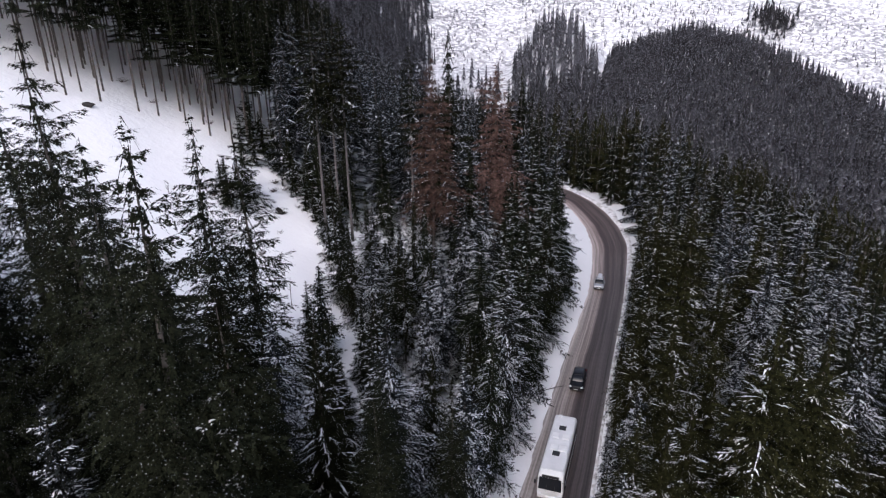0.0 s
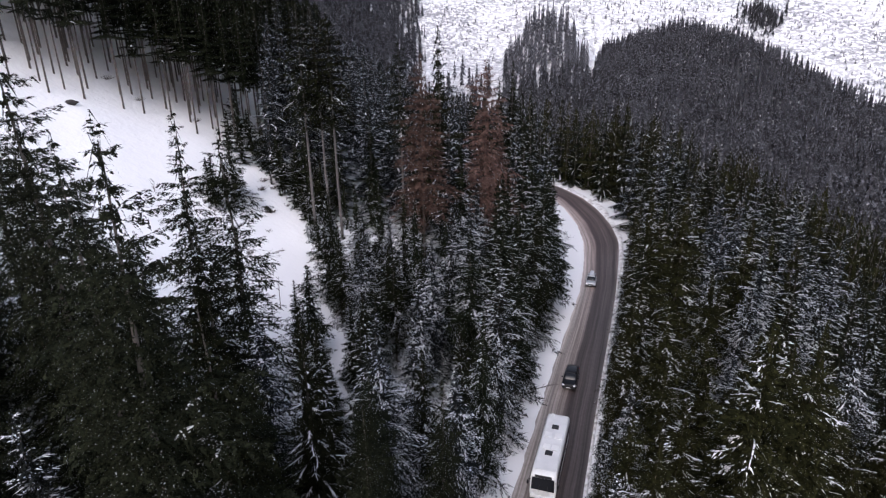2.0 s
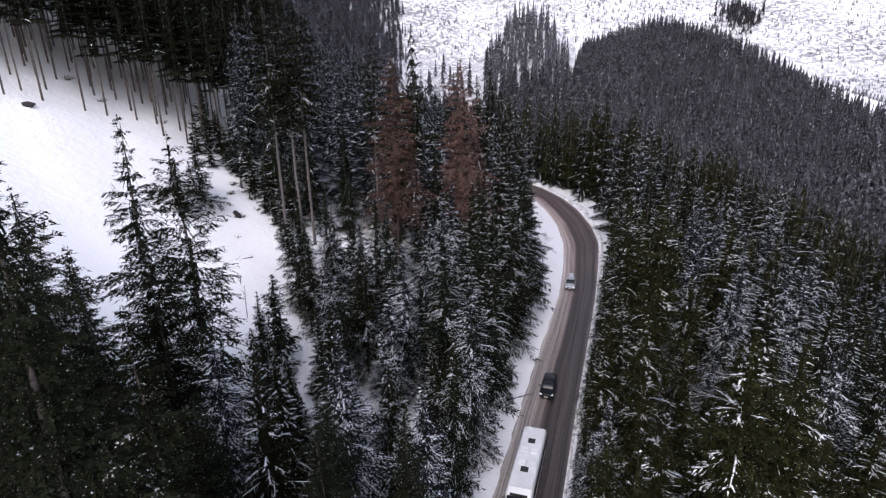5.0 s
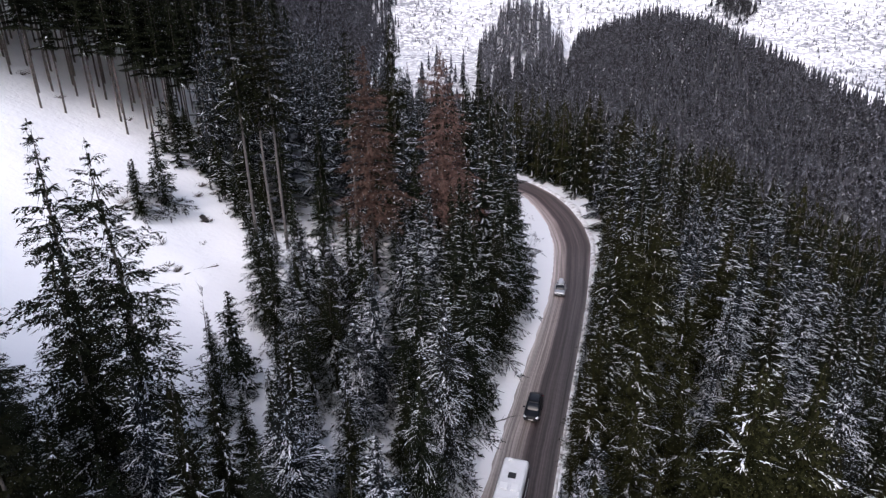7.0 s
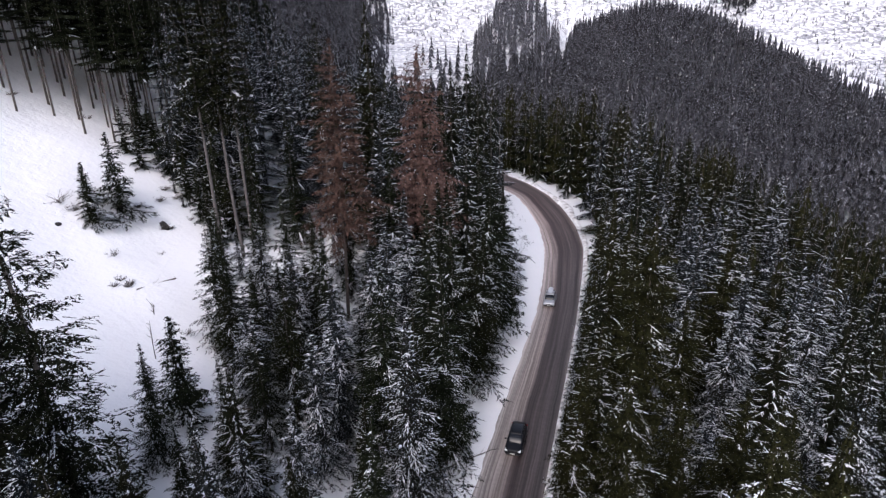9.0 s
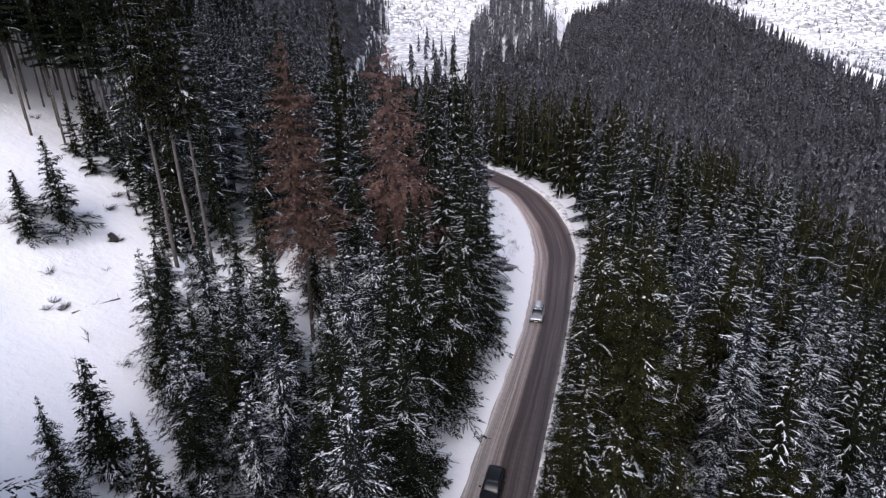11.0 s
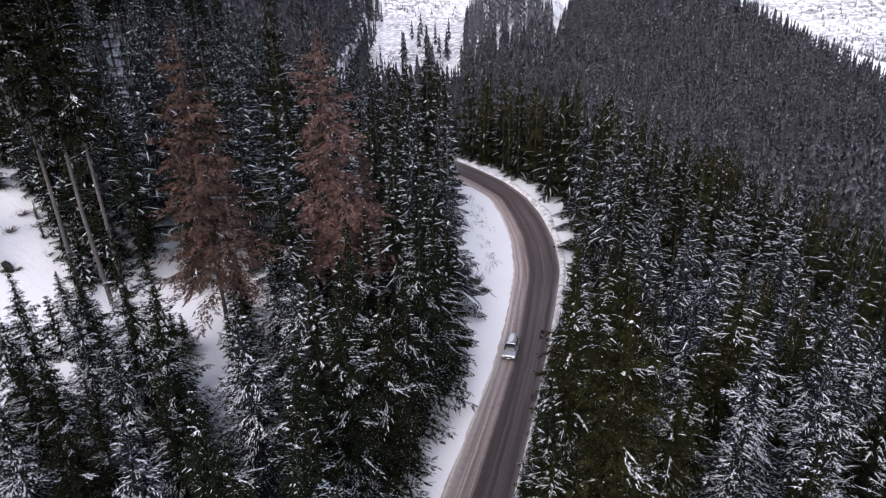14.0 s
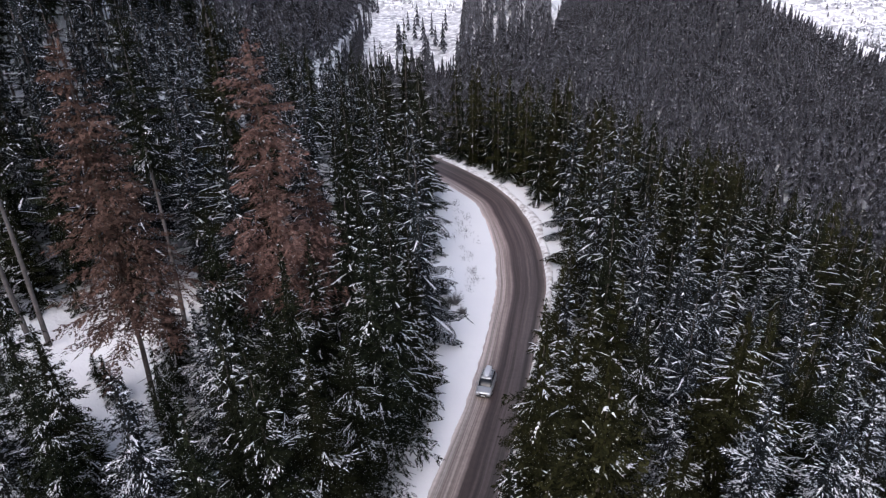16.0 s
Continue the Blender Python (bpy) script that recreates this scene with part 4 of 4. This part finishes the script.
def panel(name, corners, mat, thick=0.02):
    """A thin plate over four corners, thickened outwards."""
    a, b, c, d = [Vector(v) for v in corners]
    nrm = (b - a).cross(d - a).normalized() * thick
    bm = bmesh.new()
    vs = [bm.verts.new(p) for p in (a, b, c, d, a + nrm, b + nrm, c + nrm, d + nrm)]
    for f in ((0, 1, 2, 3), (4, 5, 6, 7), (0, 1, 5, 4), (1, 2, 6, 5), (2, 3, 7, 6), (3, 0, 4, 7)):
        bm.faces.new([vs[i] for i in f])
    return from_bm(name, bm, mat)


def disc(name, r, w, mat):
    bm = bmesh.new()
    bmesh.ops.create_cone(bm, cap_ends=True, segments=20, radius1=r, radius2=r, depth=w, matrix=Euler((0, math.pi / 2, 0)).to_matrix().to_4x4())
    bmesh.ops.bevel(bm, geom=[e for e in bm.edges if len(e.link_faces) == 2 and any(len(f.verts) > 4 for f in e.link_faces)], offset=min(0.04, w * 0.2), segments=1, affect="EDGES")
    return from_bm(name, bm, mat, False)


def wheel(parent, x, y, r, w):
    t = part("wheel", disc("wheel", r, w, TYRE), parent)
    t.location = (x, y, r)
    rim = part("rim", disc("rim", r * 0.62, w + 0.02, RIM), t, "alloy rim")
    return t


def set_on_road(ob, x, y):
    """Front towards -y along the road, tilted with its slope."""
    e = 3.0
    a, b = sum(edges(y - e)) / 2, sum(edges(y + e)) / 2
    back = Vector((b - a, 2 * e, float(road_z(y + e) - road_z(y - e)))).normalized()
    side = back.cross(Vector((0, 0, 1))).normalized()
    up = side.cross(back).normalized()
    m = Matrix((side, back, up)).transposed().to_4x4()
    m.translation = (x, y, float(road_z(y)) + 0.06)
    ob.matrix_basis = m


def bus(x, y):
    """Local axes: the front at y = 0, the length along +y, x across, z up."""
    ob = tagged(new("bus"), "white coach with grey roof and dark windows on the wet road", "bus")
    L, W = 10.6, 1.25
    part("body", loft([(0.0, W * 0.93, 0.38, 2.55, 0.02), (0.15, W, 0.32, 3.02, 0.03), (0.8, W, 0.30, 3.10, 0.03), (L - 0.5, W, 0.30, 3.10, 0.03), (L - 0.06, W * 0.98, 0.35, 3.0, 0.04), (L, W * 0.95, 0.4, 2.9, 0.04)], BUS_WHITE, "body", 9.0, 28), ob)
    part("roof", from_bm("roof", box(0, L / 2 + 0.15, 3.10, 2.1, L - 1.0, 0.06, 0.025), BUS_ROOF), ob, "light grey roof")
    for hy in (3.3, 7.9):
        part("roof_hatch", from_bm("roof_hatch", box(0.0, hy, 3.16, 0.72, 0.72, 0.09, 0.03), BLACK_PLASTIC), ob, "dark roof hatch")
    for hx, hy in ((-0.5, 6.3), (0.55, 6.3), (-0.35, 4.2), (0.5, 4.2)):
        part("roof_unit", from_bm("roof_unit", box(hx, hy, 3.19, 0.7, 0.85, 0.16, 0.04), BUS_WHITE), ob, "white roof unit")
    part("roof_vent", from_bm("roof_vent", box(-0.55, L - 0.5, 3.18, 0.35, 0.35, 0.14, 0.03), BUS_WHITE), ob)
    part("windscreen", panel("windscreen", [(-1.10, -0.02, 1.30), (1.10, -0.02, 1.30), (1.05, 0.02, 2.62), (-1.05, 0.02, 2.62)], GLASS, 0.03), ob, "dark windscreen")
    part("destination_board", from_bm("destination_board", box(0, 0.02, 2.78, 1.6, 0.12, 0.22, 0.02), BLACK_PLASTIC), ob)
    for sx in (-1, 1):
        for k in range(7):
            y0, y1 = 0.75 + k * 1.36, 0.75 + k * 1.36 + 1.29
            c = [(sx * 1.262, y0, 1.45), (sx * 1.262, y1, 1.45), (sx * 1.245, y1, 2.62), (sx * 1.245, y0, 2.62)]
            part("side_window", panel("side_window", c if sx > 0 else c[::-1], GLASS, 0.012), ob, "tinted side window")
        part("headlight", from_bm("headlight", box(sx * 0.95, 0.0, 0.78, 0.38, 0.10, 0.2, 0.03), LAMP), ob, "clear headlight")
        part("tail_light", from_bm("tail_light", box(sx * 1.05, L, 1.1, 0.2, 0.06, 0.5, 0.02), RED_LAMP), ob, "red tail light")
        mr = part("mirror", from_bm("mirror", box(sx * 1.42, -0.18, 2.1, 0.18, 0.14, 0.42, 0.05), BLACK_PLASTIC), ob, "black mirror")
        part("mirror_arm", from_bm("mirror_arm", box(sx * 1.28, -0.08, 2.4, 0.3, 0.05, 0.05, 0.01), BLACK_PLASTIC), mr)
        for wy in (2.3, 7.7):
            wheel(ob, sx * 1.10, wy, 0.48, 0.3)
    part("bumper", from_bm("bumper", box(0, 0.0, 0.48, 2.36, 0.22, 0.26, 0.06), BUS_WHITE), ob)
    part("number_plate", from_bm("number_plate", box(0, -0.125, 0.5, 0.52, 0.02, 0.11, 0.004), PLATE), ob, "plain number plate")
    part("rear_window", panel("rear_window", [(1.0, L + 0.01, 1.7), (-1.0, L + 0.01, 1.7), (-0.95, L, 2.6), (0.95, L, 2.6)], GLASS), ob)
    for sx in (-0.35, 0.45):
        part("wiper", from_bm("wiper", box(sx, -0.06, 1.5, 0.03, 0.03, 0.7, 0.008), BLACK_PLASTIC), ob)
    set_on_road(ob, x, y)


def car(name, label, paint, x, y, length, roof_box=False):
    ob = tagged(new(name), label, "car")
    L, W = length, 0.92
    part("body", loft([(0.0, W * 0.80, 0.38, 0.74, 0.02), (0.12, W * 0.93, 0.28, 0.86, 0.04), (0.7, W, 0.24, 0.97, 0.06), (1.35, W, 0.24, 1.05, 0.07), (2.2, W, 0.24, 1.08, 0.07), (L - 0.9, W, 0.24, 1.08, 0.07),
                        (L - 0.2, W * 0.96, 0.28, 1.05, 0.07), (L, W * 0.86, 0.4, 0.95, 0.05)], paint, "body", 5.0, 28), ob)
    part("cabin", loft([(1.05, W * 0.80, 0.95, 1.06, 0.02), (1.75, W * 0.84, 1.0, 1.52, 0.12), (2.3, W * 0.86, 1.0, 1.63, 0.16), (L - 1.3, W * 0.86, 1.0, 1.62, 0.17), (L - 0.5, W * 0.82, 1.0, 1.46, 0.16), (L - 0.15, W * 0.78, 1.0, 1.12, 0.08)],
                       GLASS, "cabin", 6.0, 24), ob, "tinted windows all round")
    part("roof", loft([(1.82, W * 0.66, 1.50, 1.585, 0.1), (2.2, W * 0.72, 1.56, 1.66, 0.12), (L - 1.2, W * 0.72, 1.56, 1.655, 0.12), (L - 0.55, W * 0.66, 1.43, 1.53, 0.1)], paint, "roof", 4.0, 20), ob)
    for sx in (-1, 1):
        for y0, z0, y1, z1 in ((1.15, 1.05, 1.95, 1.58), (2.75, 1.05, 2.8, 1.60), (L - 0.35, 1.05, L - 0.75, 1.52)):
            a, b = Vector((sx * W * 0.87, y0, z0)), Vector((sx * W * 0.70, y1, z1))
            part("pillar", panel("pillar", [a, a + Vector((0, 0.1, 0)), b + Vector((0, 0.1, 0)), b] if sx > 0 else [b, b + Vector((0, 0.1, 0)), a + Vector((0, 0.1, 0)), a], paint, 0.03), ob)
        part("headlight", loft([(0.02, 0.12, 0.66, 0.76, 0), (0.12, 0.20, 0.64, 0.82, 0), (0.34, 0.14, 0.72, 0.86, 0)], LAMP, "headlight", 3.0, 12), ob, "clear headlight").location = (sx * 0.66, -0.02, 0.0)
        part("tail_light", from_bm("tail_light", box(sx * 0.72, L - 0.03, 0.88, 0.26, 0.1, 0.16, 0.03), RED_LAMP), ob, "red tail light")
        part("mirror", from_bm("mirror", box(sx * 1.0, 1.5, 1.08, 0.2, 0.12, 0.15, 0.04), paint), ob)
        part("roof_rail", from_bm("roof_rail", box(sx * 0.56, 2.75, 1.70, 0.04, 1.7, 0.04, 0.012), BLACK_PLASTIC), ob, "black roof rail")
        for wy in (0.92, L - 0.95):
            wheel(ob, sx * 0.80, wy, 0.35, 0.24)
    part("grille", from_bm("grille", box(0, 0.0, 0.60, 0.86, 0.06, 0.17, 0.02), BLACK_PLASTIC), ob, "black grille")
    part("bumper", from_bm("bumper", box(0, 0.04, 0.40, 1.5, 0.16, 0.16, 0.05), BLACK_PLASTIC), ob)
    part("number_plate", from_bm("number_plate", box(0, -0.045, 0.46, 0.5, 0.02, 0.11, 0.004), PLATE), ob, "plain number plate")
    if roof_box:
        part("roof_box", loft([(1.75, 0.12, 1.76, 1.86, 0), (2.1, 0.36, 1.74, 2.02, 0.1), (3.2, 0.40, 1.74, 2.08, 0.12), (3.9, 0.34, 1.74, 2.02, 0.1), (4.0, 0.28, 1.78, 1.96, 0.1)], BOX_GREY, "roof_box", 3.6, 18), ob, "pale grey roof box")
        for cy in (2.25, 3.35):
            part("roof_bar", from_bm("roof_bar", box(0, cy, 1.72, 1.2, 0.06, 0.03, 0.008), BLACK_PLASTIC), ob)
    set_on_road(ob, x, y)


bus(9.9, 55.3)
car("black_car", "black estate car with headlights on the slushy lane", CAR_BLACK, 16.2, 75.4, 4.7)
car("silver_car", "silver estate car with a pale roof box", CAR_SILVER, 27.0, 111.2, 4.5, True)


# ---- small things on the slope and the verge ----
def stone(name, label, x, y, sx, sy, sz, mat, seed):
    bm = bmesh.new()
    bmesh.ops.create_icosphere(bm, subdivisions=3, radius=1.0)
    for v in bm.verts:
        k = noise.noise(v.co * 1.3 + Vector((seed, 0, 0))) * 0.45 + noise.noise(v.co * 3.1 + Vector((seed, 5, 0))) * 0.16
        v.co = v.co * (1 + k)
        v.co.x, v.co.y, v.co.z = v.co.x * sx, v.co.y * sy, v.co.z * sz
    ob = new(name, from_bm(name, bm, mat, False))
    ob.location = (x, y, float(ground(x, y)) + sz * 0.25)
    return tagged(ob, label, "rock")


stone("rock", "dark snow-capped rock on the open slope", -29.7, 110.4, 0.55, 0.45, 0.5, ROCK, 3)
stone("rock", "small dark stone half buried in snow", -61.2, 112.6, 1.1, 0.7, 0.45, ROCK, 4)
stone("rock", "small dark stone half buried in snow", -39.2, 101.4, 0.4, 0.3, 0.25, ROCK, 5)


def twiggy(name, label, cat, x, y, size, count, seed, mat, flat=0.6, kind=""):
    """A bush or a heap of brush: many thin bent twigs from one foot."""
    k = random.Random(seed)
    v, f = [], []

    def rod(a, b, r0, r1):
        d = (b - a).normalized()
        s = d.cross(Vector((0.31, 0.2, 0.93))).normalized()
        t = d.cross(s)
        i = len(v)
        for p, r in ((a, r0), (b, r1)):
            for c in range(3):
                v.append(p + (s * math.cos(c * 2.094) + t * math.sin(c * 2.094)) * r)
        for c in range(3):
            f.append((i + c, i + (c + 1) % 3, i + 3 + (c + 1) % 3, i + 3 + c))

    for _ in range(count):
        an, el = k.uniform(0, 6.28), k.uniform(0.15, 1.3) * flat
        d = Vector((math.cos(an) * math.cos(el), math.sin(an) * math.cos(el), math.sin(el) + 0.12))
        a = Vector((k.uniform(-0.25, 0.25) * size, k.uniform(-0.25, 0.25) * size, -0.1))
        ln = size * k.uniform(0.5, 1.0)
        b = a + d * ln * 0.55
        c = b + (d + Vector((k.uniform(-0.4, 0.4), k.uniform(-0.4, 0.4), k.uniform(-0.2, 0.3)))).normalized() * ln * 0.45
        rod(a, b, 0.03, 0.02)
        rod(b, c, 0.02, 0.006)
        for _ in range(3):
            p = a.lerp(c, k.uniform(0.35, 0.95))
            rod(p, p + (d + Vector((k.uniform(-1, 1), k.uniform(-1, 1), k.uniform(-0.3, 0.6)))).normalized() * ln * 0.28, 0.014, 0.005)
    ob = new(name, mesh_of(name, [tuple(p) for p in v], f, [mat]))
    ob.location = (x, y, float(ground(x, y)))
    return tagged(ob, label, cat, kind=kind)


GREY_TWIG = plain("grey_twigs", (0.10, 0.095, 0.095), 0.9, vary=0.4)
for i, (x, y, s, c) in enumerate([(-57.2, 127.3, 1.5, 40), (-32.3, 99.8, 1.4, 26), (-29.9, 110.2, 1.1, 60), (-29.2, 110.9, 0.8, 40), (-62.9, 127.9, 1.6, 30), (-48.4, 131.7, 1.2, 30), (-40.9, 105.6, 2.2, 36), (-32.6, 116.3, 1.3, 40), (-31.3, 119.3, 1.2, 34), (-27.8, 114.7, 1.0, 26), (-25.5, 118.1, 1.1, 26), (-39.0, 105.3, 1.6, 50), (-35.6, 110.2, 1.5, 50), (-34.0, 112.8, 1.2, 44), (-33.4, 120.7, 1.3, 50), (-29.7, 119.9, 1.2, 44), (-27.1, 120.9, 1.1, 40), (-19.8, 88.1, 1.0, 30), (-28.3, 104.4, 0.9, 16)]):
    twiggy("brushwood", "heap of dark brushwood sticking out of the snow", "brushwood", x, y, s, c, 40 + i, DEAD_WOOD, flat=0.5)
for i, (x, y, s) in enumerate([(25.0, 134.6, 1.9), (23.6, 137.4, 1.7), (26.0, 131.8, 1.0)]):
    twiggy("bush", "frosted grey bush on the snowy verge", "bush", x, y, s, 120, 60 + i, GREY_TWIG, flat=1.0)

# young firs at the foot of the tall trees, half snowed in
for i, (x, y, h) in enumerate([(-24.5, 113.5, 6.5), (-22.6, 112.2, 7.5), (-26.5, 116.5, 8.0), (-24.0, 117.5, 10.0), (-21.5, 116.0, 11.0), (-29.5, 120.5, 7.5), (-27.0, 121.5, 10.5), (-31.0, 123.5, 9.5), (-29.1, 122.6, 4.5), (-26.8, 124.7, 5.5), (-31.3, 125.5, 6.0), (-24.8, 127.3, 6.5), (-33.5, 125.7, 7.0), (-22.8, 120.9, 4.0), (-28.2, 127.8, 7.5), (-31.8, 128.6, 8.0), (-35.7, 127.2, 7.0), (-38.5, 131.7, 8.0),
                               (-9.0, 104.0, 5.0), (-11.0, 97.5, 6.5), (-6.5, 95.0, 7.0), (-8.0, 88.5, 8.0), (-38.5, 108.1, 5.0), (-37.6, 113.1, 4.0), (16.0, 124.0, 6.0), (-36.7, 106.1, 2.2), (-35.2, 111.2, 1.8), (-33.7, 109.6, 1.5), (-31.9, 121.1, 2.0), (-29.5, 117.5, 1.6), (-26.7, 116.8, 1.8), (-25.2, 115.9, 2.4), (-21.6, 105.8, 5.0), (-19.1, 99.6, 6.5), (18.5, 142.0, 7.0), (17.0, 150.0, 9.0)]):
    spruce("young", x, y, h, i, i * 1.9)
for i, (x, y, h) in enumerate([(-40.8, 126.7, 7.5), (-40.0, 130.5, 9.5), (-38.3, 131.2, 8.0), (-36.0, 131.5, 9.0), (-37.8, 124.2, 6.0), (-34.4, 125.6, 6.5), (-41.6, 134.6, 11.0), (-33.0, 129.0, 8.5)]):
    spruce("young", x, y, h, i + 1, i * 2.3)


def pole(name, label, cat, a, b, r0, r1, mat, twigs=0, seed=0):
    """A fallen or leaning trunk from a to b with broken side branches."""
    k = random.Random(seed)
    a, b = Vector(a), Vector(b)
    d = (b - a).normalized()
    s = d.cross(Vector((0.0, 0.0, 1))).normalized()
    t = s.cross(d)
    v, f = [], []

    def tube(p, e, ra, rb, n):
        dd = (e - p).normalized()
        ss = dd.cross(Vector((0.1, 0.3, 0.95))).normalized()
        tt = dd.cross(ss)
        i = len(v)
        for c, r in ((p, ra), (e, rb)):
            v.extend(tuple(c + (ss * math.cos(6.2832 * j / n) + tt * math.sin(6.2832 * j / n)) * r) for j in range(n))
        f.extend((i + j, i + (j + 1) % n, i + n + (j + 1) % n, i + n + j) for j in range(n))

    m = a.lerp(b, 0.5) + t * 0.06
    tube(a, m, r0, (r0 + r1) / 2, 7)
    tube(m, b, (r0 + r1) / 2, r1, 7)
    for _ in range(twigs):
        p = a.lerp(b, k.uniform(0.25, 0.98))
        tube(p, p + (d * k.uniform(0.4, 1) + s * k.uniform(-1, 1) + t * k.uniform(-0.1, 0.7)).normalized() * k.uniform(0.5, 1.4), 0.03, 0.008, 4)
    ob = new(name, mesh_of(name, v, f, [mat]))
    return tagged(ob, label, cat)


def over(x, y, h):
    return (x, y, float(ground(x, y)) + h)


pole("fallen_tree", "thin bare fallen tree lying across the snowy verge", "log", over(8.0, 71.6, 1.3), over(14.3, 76.6, 0.25), 0.10, 0.03, PALE_BARK, 14, 3)
pole("leaning_tree", "thin pale trunk fallen against the stand", "log", over(-84.0, 128.0, 0.4), over(-70.0, 137.0, 5.0), 0.11, 0.05, PALE_BARK, 6, 4)
for i, (x, y, h) in enumerate([(-21.3, 83.1, 4.6), (-13.0, 81.8, 4.0), (-43.7, 99.9, 1.6), (-25.7, 129.5, 6.0), (-24.0, 90.2, 1.2)]):
    pole("dead_sapling", "thin bare dead sapling standing in the snow", "sapling", over(x, y, -0.3), over(x + 0.2, y + 0.1, h), 0.06, 0.015, DEAD_WOOD, 10, 20 + i)

# tufts and stalks that break the snow of the inner verge
kq = random.Random(77)
tv, tf = [], []
for _ in range(34):
    y0 = kq.uniform(138, 186)
    x0 = float(edges(y0)[0]) - abs(kq.gauss(0, 1)) * 2.4 - 3.4
    for _ in range(kq.randint(8, 26)):
        x, y = x0 + kq.gauss(0, 0.45), y0 + kq.gauss(0, 0.9)
        z = float(ground(x, y))
        an, ln = kq.uniform(0, 6.28), kq.uniform(0.15, 0.55)
        i = len(tv)
        tv += [(x - 0.03, y, z), (x + 0.03, y, z), (x + math.cos(an) * ln * 0.7, y + math.sin(an) * ln * 0.7, z + ln)]
        tf.append((i, i + 1, i + 2))
tagged(new("dry_grass", mesh_of("dry_grass", tv, tf, [GREY_TWIG])), "dry stalks breaking through the verge snow", "grass", kind="stuff")

# a log under the snow on the slope, its dark side showing, with scrub at its end
pole("buried_log", "old log half buried in the snow of the slope", "log", over(-27.5, 94.2, -0.10), over(-24.6, 99.0, -0.02), 0.17, 0.12, DEAD_WOOD, 8, 31)
pole("fallen_log", "dark fallen log between young spruces", "log", over(-10.8, 77.2, 0.3), over(-8.4, 77.6, 0.3), 0.2, 0.15, DEAD_WOOD, 3, 32)
for i in range(4):
    twiggy("brushwood", "heap of dark brushwood sticking out of the snow", "brushwood", -29.5 + 0.9 * math.cos(i * 2.1), 94.9 + 0.8 * math.sin(i * 2.1), 0.9, 34, 90 + i, DEAD_WOOD, flat=0.6)
stone("rock", "dark snow-capped rock on the open slope", -30.2, 110.9, 0.45, 0.4, 0.45, ROCK, 13)
